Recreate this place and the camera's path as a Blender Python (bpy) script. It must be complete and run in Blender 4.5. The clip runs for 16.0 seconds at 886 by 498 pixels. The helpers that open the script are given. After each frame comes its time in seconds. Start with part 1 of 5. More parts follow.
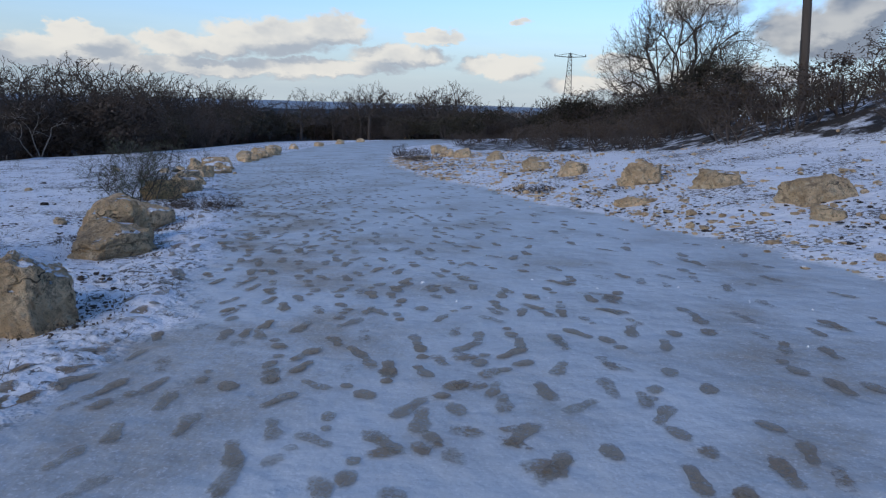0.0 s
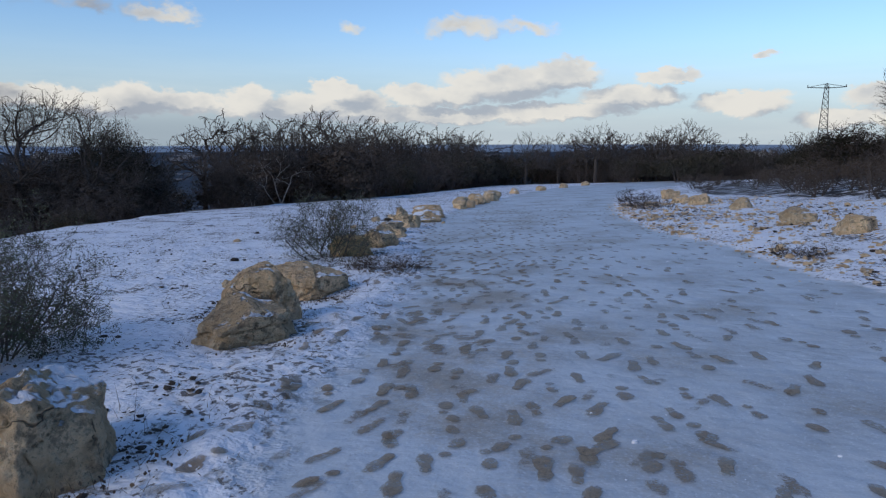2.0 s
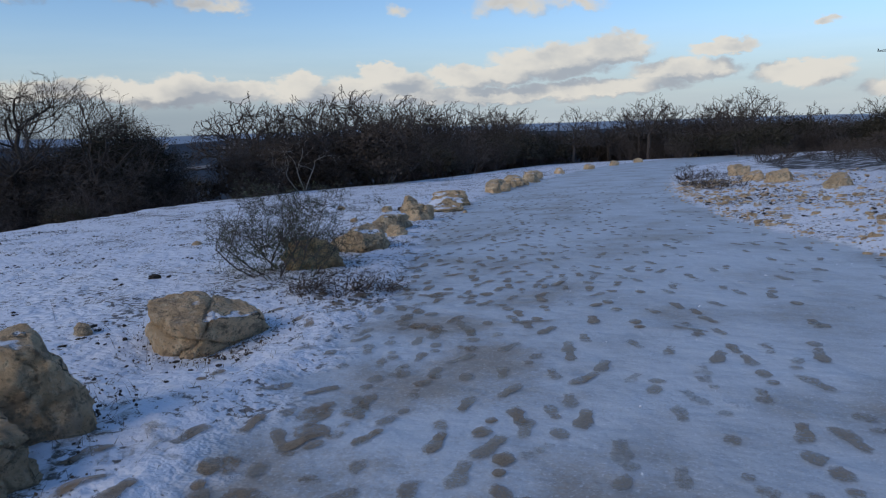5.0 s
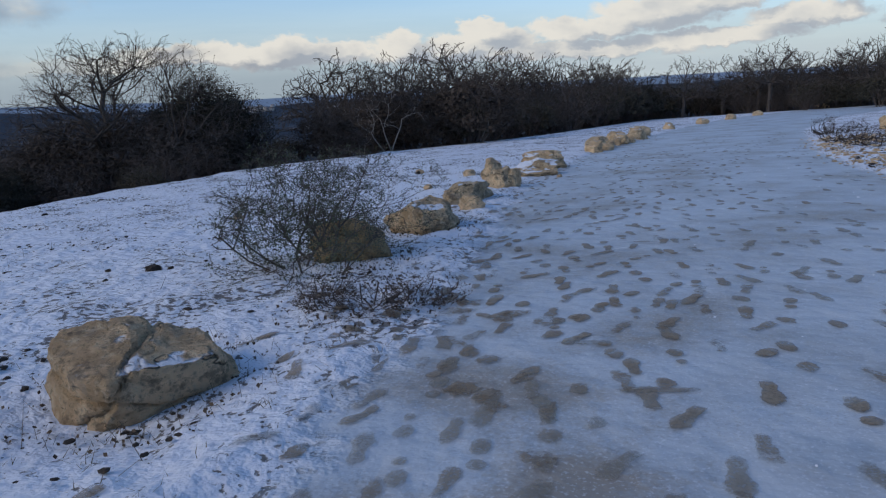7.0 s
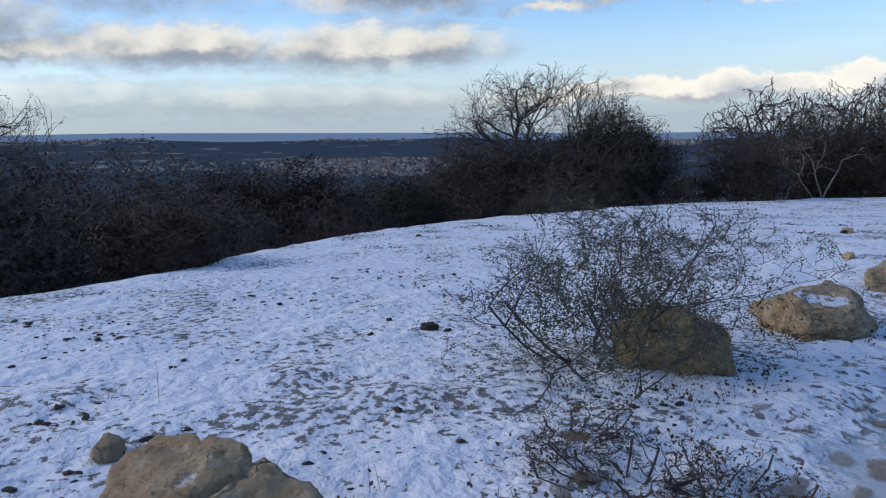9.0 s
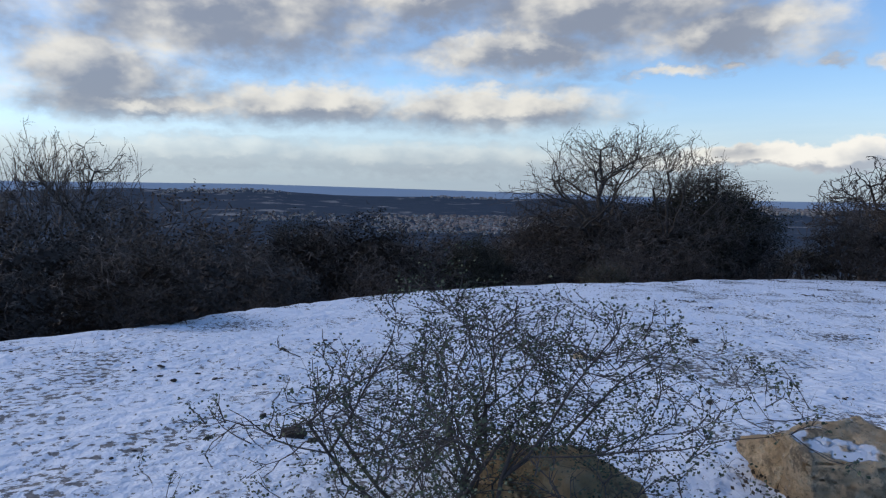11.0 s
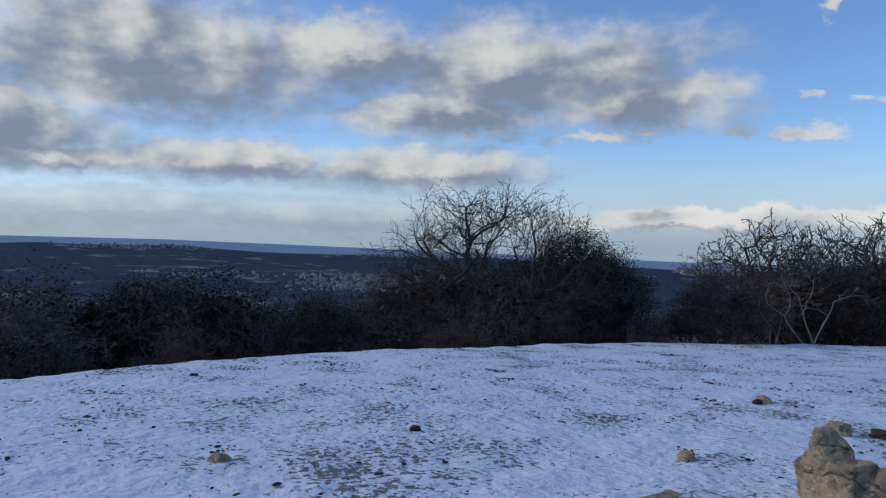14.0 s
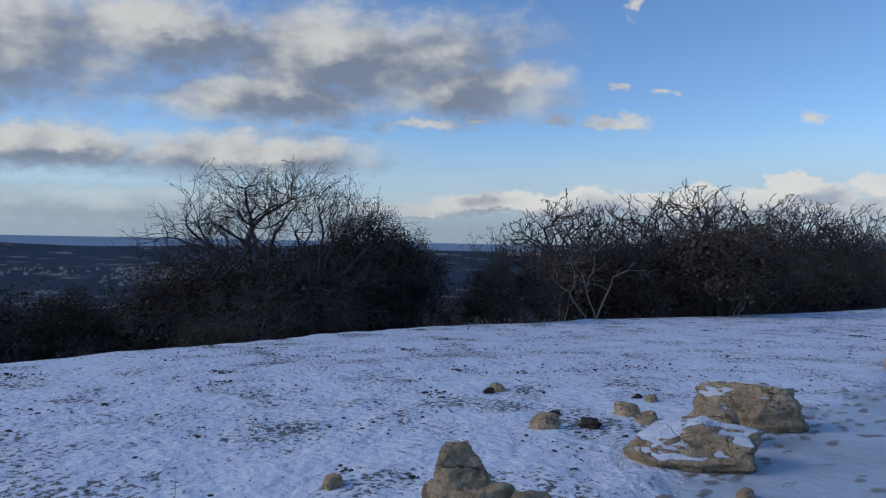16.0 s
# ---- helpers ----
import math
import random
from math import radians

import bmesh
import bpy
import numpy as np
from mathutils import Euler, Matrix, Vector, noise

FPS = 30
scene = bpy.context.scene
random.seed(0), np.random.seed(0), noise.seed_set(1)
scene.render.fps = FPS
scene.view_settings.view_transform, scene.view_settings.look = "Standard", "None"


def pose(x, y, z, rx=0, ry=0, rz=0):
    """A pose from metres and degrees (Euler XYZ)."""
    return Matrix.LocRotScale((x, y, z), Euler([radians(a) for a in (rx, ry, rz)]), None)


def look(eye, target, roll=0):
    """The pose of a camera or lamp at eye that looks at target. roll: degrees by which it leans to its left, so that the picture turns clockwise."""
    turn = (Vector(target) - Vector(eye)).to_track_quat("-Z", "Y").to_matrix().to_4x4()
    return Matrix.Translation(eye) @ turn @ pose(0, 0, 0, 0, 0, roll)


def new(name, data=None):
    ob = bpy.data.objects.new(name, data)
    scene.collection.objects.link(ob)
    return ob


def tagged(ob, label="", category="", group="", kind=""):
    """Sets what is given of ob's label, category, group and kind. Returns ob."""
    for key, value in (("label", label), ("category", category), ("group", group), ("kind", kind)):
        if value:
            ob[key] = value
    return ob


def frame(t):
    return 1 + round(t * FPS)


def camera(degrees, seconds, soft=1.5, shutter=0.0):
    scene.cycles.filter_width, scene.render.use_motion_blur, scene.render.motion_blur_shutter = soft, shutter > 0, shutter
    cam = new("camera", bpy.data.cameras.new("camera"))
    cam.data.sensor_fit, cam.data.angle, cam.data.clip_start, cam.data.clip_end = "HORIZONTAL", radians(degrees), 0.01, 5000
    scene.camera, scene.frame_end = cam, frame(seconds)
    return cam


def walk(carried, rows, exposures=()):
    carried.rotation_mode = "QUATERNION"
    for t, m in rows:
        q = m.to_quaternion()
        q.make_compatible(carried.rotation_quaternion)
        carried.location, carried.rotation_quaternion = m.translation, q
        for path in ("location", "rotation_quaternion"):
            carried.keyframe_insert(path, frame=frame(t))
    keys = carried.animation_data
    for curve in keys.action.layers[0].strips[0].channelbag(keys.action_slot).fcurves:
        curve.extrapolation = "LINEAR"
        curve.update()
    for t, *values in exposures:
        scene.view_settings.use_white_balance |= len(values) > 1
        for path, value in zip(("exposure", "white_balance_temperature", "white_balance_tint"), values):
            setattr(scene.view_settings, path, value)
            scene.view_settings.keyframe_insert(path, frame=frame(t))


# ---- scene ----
import collections

cam = camera(64.5, 16.0, soft=1.25)
PATH = [
    (0, (-0.127, 0.479, 1.798), (-0.103, 2.434, 1.38), 2.2),
    (0.5, (-0.151, 1.086, 1.793), (-0.381, 3.016, 1.319), 0.5),
    (1, (-0.091, 1.7, 1.821), (-0.619, 3.575, 1.368), 2.1),
    (1.5, (-0.134, 2.282, 1.822), (-0.648, 4.181, 1.46), 1.0),
    (2, (-0.118, 2.878, 1.792), (-0.724, 4.757, 1.476), 0.4),
    (2.5, (-0.195, 3.474, 1.732), (-0.773, 5.363, 1.423), 0.7),
    (3, (-0.242, 4.05, 1.702), (-0.889, 5.909, 1.344), -0.9),
    (3.5, (-0.307, 4.569, 1.675), (-1.013, 6.412, 1.351), -0.7),
    (4, (-0.371, 5.154, 1.644), (-1.067, 6.996, 1.291), -2.1),
    (4.1, (-0.374, 5.29, 1.633), (-1.148, 7.102, 1.286), -1.8),
    (4.2, (-0.384, 5.416, 1.638), (-1.112, 7.238, 1.252), -1.3),
    (6.3, (-0.966, 8.1, 1.393), (-1.763, 9.905, 1.064), -1.1),
    (6.5, (-1.059, 8.283, 1.419), (-1.906, 10.052, 1.029), -0.3),
    (7, (-1.264, 8.824, 1.368), (-2.247, 10.501, 0.896), -2.8),
    (7.5, (-1.469, 9.38, 1.34), (-2.714, 10.853, 0.81), -2.1),
    (8, (-1.719, 9.835, 1.322), (-3.186, 11.113, 0.855), -2.7),
    (8.5, (-1.912, 10.395, 1.283), (-3.604, 11.384, 0.886), -2.8),
    (9, (-2.132, 10.867, 1.295), (-3.894, 11.748, 0.952), -1.5),
    (9.2, (-2.258, 11.096, 1.283), (-4.053, 11.927, 0.984), -2.5),
    (11.3, (-2.921, 13.196, 1.214), (-4.828, 13.778, 1.057), 0.1),
    (11.5, (-2.98, 13.412, 1.224), (-4.881, 14.022, 1.108), -1.0),
    (12, (-3.098, 13.934, 1.214), (-4.995, 14.555, 1.086), -1.2),
    (12.5, (-3.213, 14.352, 1.199), (-5.064, 15.106, 1.115), 0.2),
    (13, (-3.266, 14.875, 1.191), (-5.162, 15.505, 1.114), 0.9),
    (13.5, (-3.41, 15.347, 1.199), (-5.252, 16.123, 1.135), 0.7),
    (14, (-3.392, 15.93, 1.203), (-5.225, 16.73, 1.196), 1.1),
    (14.5, (-3.536, 16.495, 1.169), (-5.25, 17.525, 1.154), 0.7),
    (15, (-3.599, 17.107, 1.151), (-5.281, 18.188, 1.115), -0.5),
    (15.5, (-3.727, 17.606, 1.138), (-5.356, 18.764, 1.074), -0.4),
    (16, (-3.912, 18.263, 1.092), (-5.509, 19.467, 1.05), -0.2),
]
EXPOSURES = [(0, 0.05, 6600, 10), (3.5, -0.06, 6750, 10), (6.4, -0.12, 6780, 10), (7, -0.02, 6800, 10), (7.7, 0.33, 6900, 10), (8.5, 0.36, 6950, 10), (9.2, 0.34, 6800, 10), (11.4, 0.25, 6700, 10), (12.5, 0.1, 6500, 10), (14.5, -0.07, 6300, 10), (15.5, -0.16, 6250, 10), (16, -0.16, 6250, 10)]
walk(cam, [(t, look(eye, target, roll)) for t, eye, target, roll in PATH], EXPOSURES)


# ---- light ----
SKY_GAIN, CLOUD_GAIN, SUN = 0.138, 0.64, 1.05


class Nodes:
    """Short names for the nodes of one tree."""

    def __init__(self, tree):
        self.t = tree

    def put(self, kind, **values):
        n = self.t.nodes.new(kind)
        for k, v in values.items():
            if k == "op":
                n.operation = v
            elif k == "blend":
                n.blend_type = v
            elif k == "attr":
                n.attribute_name = v
            elif k == "data_type":
                n.data_type = v
            elif k == "space":
                n.sky_type = v
            else:
                n.inputs[k].default_value = v
        return n

    def link(self, a, b):
        self.t.links.new(a, b)

    def val(self, x, sock):
        if isinstance(x, (int, float)):
            sock.default_value = x
        elif isinstance(x, tuple):
            sock.default_value = x
        else:
            self.link(x, sock)

    def math(self, op, a, b=0.0, c=0.0, clamp=False):
        n = self.put("ShaderNodeMath", op=op)
        n.use_clamp = clamp
        for x, k in ((a, 0), (b, 1), (c, 2)):
            self.val(x, n.inputs[k])
        return n.outputs[0]

    def vec(self, op, a, b=(0, 0, 0), c=(0, 0, 0)):
        n = self.put("ShaderNodeVectorMath", op=op)
        self.val(a, n.inputs[0])
        self.val(b, n.inputs[1])
        if op == "MULTIPLY_ADD":
            self.val(c, n.inputs[2])
        return n.outputs["Value" if op in ("LENGTH", "DOT_PRODUCT") else "Vector"]

    def noise(self, v, scale, detail=4, rough=0.55, stretch=0.0, out=0):
        n = self.put("ShaderNodeTexNoise", Scale=scale, Detail=detail, Roughness=rough, Distortion=stretch)
        if v is not None:
            self.link(v, n.inputs["Vector"])
        return n.outputs[out]

    def ramp(self, x, a, b, lo=0.0, hi=1.0):
        n = self.put("ShaderNodeMapRange")
        n.interpolation_type = "SMOOTHSTEP"
        for k, q in ((0, x), (1, a), (2, b), (3, lo), (4, hi)):
            self.val(q, n.inputs[k])
        return n.outputs[0]

    def mix(self, f, a, b, blend="MIX"):
        n = self.put("ShaderNodeMixRGB", blend=blend)
        self.val(f, n.inputs[0])
        for q, k in ((a, 1), (b, 2)):
            self.val((*q, 1) if isinstance(q, tuple) and len(q) == 3 else q, n.inputs[k])
        return n.outputs[0]


# Clouds: azimuth to the left of the road, height, half width and half height, in degrees.
CLOUD_BANKS = [
    (88.9, 13.8, 18, 5.6), (98, 8.6, 9.0, 4.0), (74.4, 15.3, 9, 3.2), (60.4, 14.3, 16, 4.4), (65.8, 10.8, 11, 2.6),
    (50.3, 11.4, 8, 2.7), (95.8, 6.1, 11, 1.7), (84.1, 6.6, 12, 2.3), (69.0, 6.2, 12, 2.2), (91.1, 2.4, 20, 1.6), (74.4, 2.2, 16, 1.5),
    (-27.5, 5.6, 5, 2.3), (-18.9, 7.6, 4, 1.2), (-30.1, 7.0, 3, 1.6), (115, 12, 16, 6), (-60, 9, 22, 4), (150, 14, 18, 5), (-110, 12, 20, 5),
]
CLOUD_PUFFS = [
    (39.8, 8.5, 3.2, 0.9), (38.5, 11.2, 1.3, 0.5), (44.7, 9.0, 2.5, 1.0), (34.4, 10.1, 1.4, 0.5), (25.2, 8.5, 1.9, 0.8),
    (38.6, 8.4, 3.1, 0.9), (15.6, 8.1, 4.2, 1.1), (11.3, 8.3, 3.6, 0.8), (12.9, 4.2, 5.2, 1.4), (8.6, 5.0, 3.3, 1.1),
    (3.1, 3.2, 4.4, 1.0), (0.4, 4.7, 2.8, 0.6), (-4.7, 2.6, 3.0, 0.9), (26.4, 3.6, 2.3, 0.8), (42.5, 2.3, 5, 1.0), (30.9, 2.2, 5.5, 0.8),
    (46.5, 2.5, 2.6, 1.0), (42, 2.9, 2.4, 1.2), (37.5, 2.5, 2.8, 1.0), (33.2, 2.9, 2.3, 1.1), (28.8, 2.6, 2.6, 1.1), (24.3, 2.7, 2.2, 0.9),
    (20.2, 3.1, 2.6, 1.0), (16.9, 3.2, 3.0, 0.9), (50.7, 8.7, 2.2, 0.9), (-13.1, 3.2, 2.9, 0.9),
]
CLOUD_WISPS = [
    (40.8, 2.7, 6.5, 0.9), (48.6, 2.4, 6.5, 0.8), (9.0, 2.1, 7, 0.7), (-12.0, 1.5, 4, 0.8), (-6.0, 6.0, 1.3, 0.5),
    (28.2, 2.3, 4.4, 0.6), (-6.3, 6.0, 1.2, 0.6), (37.8, 16.5, 1.0, 0.7), (54.2, 8.5, 4.5, 0.9), (20, 1.6, 12, 0.7), (58, 1.8, 9, 0.8), (-22, 2.2, 6, 0.9),
]


def cloud_group():
    g = bpy.data.node_groups.new("cloud_cover", "ShaderNodeTree")
    g.interface.new_socket("angle", in_out="INPUT", socket_type="NodeSocketVector")
    g.interface.new_socket("cover", in_out="OUTPUT", socket_type="NodeSocketFloat")
    k = Nodes(g)
    a = k.put("NodeGroupInput").outputs[0]
    cover = None
    for i, (az, el, w, h) in enumerate(CLOUD_BANKS + CLOUD_PUFFS + CLOUD_WISPS):
        full = 1.0 if i < len(CLOUD_BANKS) else 1.02 if el < 6 else 0.68
        d = k.vec("LENGTH", k.vec("MULTIPLY_ADD", a, (1 / w, 1 / h, 0), (-az / w, -el / h, 0)))
        c = k.math("SUBTRACT", full, d)
        cover = c if cover is None else k.math("MAXIMUM", cover, c)
    k.link(cover, k.put("NodeGroupOutput").inputs[0])
    return g


def build_world():
    w = bpy.data.worlds.new("sky")
    scene.world = w
    w.use_nodes = True
    w.node_tree.nodes.clear()
    k = Nodes(w.node_tree)
    sky = k.put("ShaderNodeTexSky", space="NISHITA")
    sky.sun_disc, sky.sun_elevation, sky.sun_rotation = False, radians(23), radians(-148)
    sky.altitude, sky.air_density, sky.dust_density, sky.ozone_density = 500, 1.0, 0.4, 2.5
    blue = k.mix(1.0, sky.outputs[0], (SKY_GAIN * 0.86, SKY_GAIN, SKY_GAIN * 1.2), "MULTIPLY")
    d = k.put("ShaderNodeTexCoord").outputs["Generated"]
    sep = k.put("ShaderNodeSeparateXYZ")
    k.link(d, sep.inputs[0])
    az = k.math("MULTIPLY", k.math("ARCTAN2", k.math("MULTIPLY", sep.outputs[0], -1.0), sep.outputs[1]), 57.296)
    el = k.math("MULTIPLY", k.math("ARCSINE", sep.outputs[2]), 57.296)
    com = k.put("ShaderNodeCombineXYZ")
    k.link(az, com.inputs[0])
    k.link(el, com.inputs[1])
    p = com.outputs[0]
    flat = k.vec("MULTIPLY", p, (0.72, 1.1, 1.0))
    puff = k.vec("MULTIPLY_ADD", k.noise(flat, 0.42, 5, 0.58, 0.35, 1), (5.0, 3.0, 0), (-2.5, -1.5, 0))
    big = k.vec("MULTIPLY_ADD", k.noise(flat, 0.11, 3, 0.5, 0.0, 1), (12.0, 4.0, 0), (-6.0, -2.0, 0))
    near = k.ramp(el, 1.0, 12.0, 0.34, 1.0)
    scale = k.put("ShaderNodeVectorMath", op="SCALE")
    k.link(k.vec("ADD", puff, big), scale.inputs[0])
    k.link(near, scale.inputs["Scale"])
    small = k.vec("MULTIPLY_ADD", k.noise(k.vec("MULTIPLY", p, (0.8, 1.3, 1.0)), 1.3, 4, 0.55, 0.2, 1), (1.5, 1.2, 0), (-0.75, -0.6, 0))
    q = k.vec("ADD", k.vec("ADD", p, scale.outputs[0]), small)
    grp = cloud_group()

    def cover_at(v):
        n = k.put("ShaderNodeGroup")
        n.node_tree = grp
        k.link(v, n.inputs[0])
        return n.outputs[0]

    fine = k.noise(flat, 0.75, 5, 0.52)
    heap = k.noise(flat, 0.22, 4, 0.5)
    heap_up = k.noise(k.vec("ADD", flat, (1.1, 0.8, 0)), 0.22, 4, 0.5)
    relief = k.math("MULTIPLY", k.math("SUBTRACT", heap, heap_up), 2.6)
    soft = k.noise(flat, 0.26, 3, 0.5)
    c0 = k.math("MULTIPLY_ADD", fine, 0.5, cover_at(q))
    curl = k.noise(flat, 2.6, 4, 0.6)
    c0 = k.math("SUBTRACT", k.math("MULTIPLY_ADD", curl, 0.12, c0), 0.30)
    c1 = cover_at(k.vec("ADD", q, (1.8, 1.1, 0)))
    hazy = k.math("MAXIMUM", k.ramp(el, 4.0, 10.0), k.ramp(az, 44.0, 58.0))
    alpha = k.ramp(c0, k.ramp(hazy, 0.0, 1.0, -0.10, -0.24), k.ramp(hazy, 0.0, 1.0, 0.26, 0.60))
    faint = k.math("MULTIPLY", k.ramp(el, 3.0, 6.0, 0.6, 0.0), k.ramp(az, 50.0, 60.0))
    alpha = k.math("MULTIPLY", alpha, k.math("SUBTRACT", 1.0, faint))
    lit = k.math("SUBTRACT", c0, c1)
    shade = k.math("ADD", k.ramp(lit, -0.4, 0.6), k.math("ADD", relief, k.math("MULTIPLY_ADD", soft, 1.2, -0.6)))
    depth = k.ramp(c0, 0.15, 0.75)
    low_grey = k.math("MULTIPLY", k.ramp(el, 2.2, 5.0, 0.3, 0.0), k.ramp(az, 50.0, 66.0))
    shade = k.math("SUBTRACT", shade, k.math("MULTIPLY", depth, 0.30))
    shade = k.ramp(k.math("ADD", k.math("SUBTRACT", shade, low_grey), k.math("MULTIPLY_ADD", curl, 0.05, -0.10)), -0.35, 1.05)
    warm = k.mix(hazy, (1.22, 1.20, 1.14), (1.06, 1.04, 0.97))
    storm = k.ramp(k.math("MULTIPLY", az, -1.0), 17.0, 23.0)
    shade = k.math("SUBTRACT", shade, k.math("MULTIPLY", storm, 0.45), clamp=True)
    grey = k.mix(k.math("MAXIMUM", k.ramp(az, 36.0, 52.0), storm), (0.60, 0.68, 0.80), (0.33, 0.38, 0.49))
    cloud = k.mix(1.0, k.mix(shade, grey, warm), (CLOUD_GAIN, CLOUD_GAIN, CLOUD_GAIN), "MULTIPLY")
    # thin veil of cloud above the far sea
    veil = k.ramp(el, 0.2, 9.0, 0.9, 0.0)
    veil_look = k.mix(k.noise(k.vec("MULTIPLY", p, (0.09, 0.9, 1)), 1.0, 4), (0.37, 0.47, 0.58), (0.55, 0.63, 0.70))
    murk = k.math("MULTIPLY", k.ramp(el, 0.3, 3.2, 0.62, 0.0), k.ramp(az, 12.0, 34.0))
    veil_look = k.mix(murk, veil_look, (0.22, 0.30, 0.40))
    under = k.mix(veil, blue, veil_look)
    both = k.mix(k.math("MULTIPLY", alpha, 0.94), under, cloud)
    bg = k.put("ShaderNodeBackground")
    k.link(both, bg.inputs["Color"])
    bg.inputs["Strength"].default_value = 1.0
    k.link(bg.outputs[0], k.put("ShaderNodeOutputWorld").inputs[0])


build_world()
sun = new("sun", bpy.data.lights.new("sun", "SUN"))
sun.data.energy, sun.data.angle, sun.data.color = SUN, radians(28), (1.0, 0.86, 0.7)
sun.matrix_world = look((-18.5, -28, 19), (0, 0, 0))


# ---- materials ----
def material(name):
    m = bpy.data.materials.new(name)
    m.use_nodes = True
    k = Nodes(m.node_tree)
    shader = m.node_tree.nodes["Principled BSDF"]
    return m, k, shader


def bump(k, shader, height, strength, distance):
    b = k.put("ShaderNodeBump", Strength=strength, Distance=distance)
    k.link(height, b.inputs["Height"])
    k.link(b.outputs[0], shader.inputs["Normal"])


def position(k):
    return k.put("ShaderNodeNewGeometry").outputs["Position"]


def object_place(k):
    return k.put("ShaderNodeTexCoord").outputs["Object"]


def ground_material():
    m, k, sh = material("snowy_ground")
    p = position(k)
    road = k.put("ShaderNodeAttribute", attr="road").outputs["Fac"]
    wild = k.put("ShaderNodeAttribute", attr="wild").outputs["Fac"]
    far = k.put("ShaderNodeAttribute", attr="far").outputs["Fac"]
    patch = k.noise(p, 0.5, 4, 0.6)
    grain = k.noise(p, 60, 3, 0.6)
    snow = k.mix(patch, (0.74, 0.79, 0.88), (0.88, 0.90, 0.93))
    # earth and dead grass that stand through the thin snow
    speck = k.noise(p, 15, 4, 0.66)
    clump = k.noise(p, 0.9, 3, 0.5)
    bare = k.ramp(k.math("MULTIPLY_ADD", clump, 0.55, speck), 0.84, 0.90)
    soil = k.mix(k.noise(p, 30, 3), (0.03, 0.024, 0.018), (0.12, 0.095, 0.068))
    verge = k.mix(k.math("MULTIPLY", bare, 0.85), snow, soil)
    # the trodden road: packed snow, thin and grey, gravel showing through
    worn = k.noise(p, 0.75, 5, 0.62)
    grit = k.noise(p, 38, 3, 0.7)
    packed = k.mix(k.ramp(worn, 0.36, 0.7), (0.54, 0.60, 0.655), (0.37, 0.405, 0.435))
    mud = k.put("ShaderNodeAttribute", attr="mud").outputs["Fac"]
    thin = k.ramp(k.math("MULTIPLY_ADD", mud, 0.16, k.math("MULTIPLY_ADD", grit, 0.35, worn)), 0.70, 0.95)
    packed = k.mix(k.math("MULTIPLY", thin, 0.75), packed, (0.30, 0.25, 0.19))
    pepper = k.math("MULTIPLY", k.ramp(k.noise(p, 75, 3, 0.6), 0.54, 0.66), k.ramp(k.noise(p, 1.3, 3), 0.42, 0.6, 0.15, 0.7))
    packed = k.mix(k.math("MULTIPLY", pepper, 0.55), packed, (0.30, 0.29, 0.27))
    frost = k.math("MULTIPLY", k.ramp(k.noise(p, 52, 3, 0.6), 0.56, 0.66), 0.4)
    packed = k.mix(frost, packed, (0.78, 0.82, 0.87))
    edge = k.ramp(k.math("ADD", road, k.math("MULTIPLY_ADD", k.noise(p, 1.7, 5, 0.68), 1.7, -0.85)), 0.22, 0.78)
    near = k.mix(edge, verge, packed)
    litter = k.mix(k.noise(p, 3.0, 5, 0.6), (0.022, 0.019, 0.018), (0.07, 0.06, 0.05))
    dust = k.ramp(k.noise(p, 2.2, 5, 0.7), 0.60, 0.70)
    litter = k.mix(k.math("MULTIPLY", dust, 0.24), litter, (0.6, 0.65, 0.72))
    rough_edge = k.ramp(k.math("ADD", wild, k.math("MULTIPLY_ADD", k.noise(p, 1.6, 5, 0.65), 1.6, -0.8)), 0.34, 0.60)
    col = k.mix(rough_edge, near, litter)
    # distance haze is painted into the far land as a blue-grey base colour
    hazed_woods = k.mix(k.noise(p, 0.012, 6, 0.65), (0.026, 0.039, 0.058), (0.066, 0.085, 0.110))
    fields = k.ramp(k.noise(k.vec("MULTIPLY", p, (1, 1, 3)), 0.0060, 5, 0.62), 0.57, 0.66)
    hazed_woods = k.mix(fields, hazed_woods, (0.24, 0.23, 0.22))
    col = k.mix(far, col, hazed_woods)
    k.link(col, sh.inputs["Base Color"])
    k.link(k.ramp(far, 0.0, 1.0, 0.3, 0.02), sh.inputs["Specular IOR Level"])
    rough = k.mix(edge, (0.85, 0.85, 0.85), (0.55, 0.55, 0.55))
    k.link(rough, sh.inputs["Roughness"])
    rougher = k.mix(edge, (1.25, 1.25, 1.25), (0.38, 0.38, 0.38))
    h = k.math("ADD", k.math("MULTIPLY", k.noise(p, 7, 3, 0.5), 0.62), k.math("MULTIPLY", grain, 0.06))
    h = k.math("MULTIPLY", h, rougher)
    h = k.math("ADD", h, k.math("MULTIPLY", k.noise(p, 2.4, 3, 0.5), 0.55))
    h = k.math("SUBTRACT", h, k.math("MULTIPLY", k.math("MULTIPLY", bare, 0.12), k.math("SUBTRACT", 1.0, edge)))
    bump(k, sh, h, 0.75, 0.12)
    return m


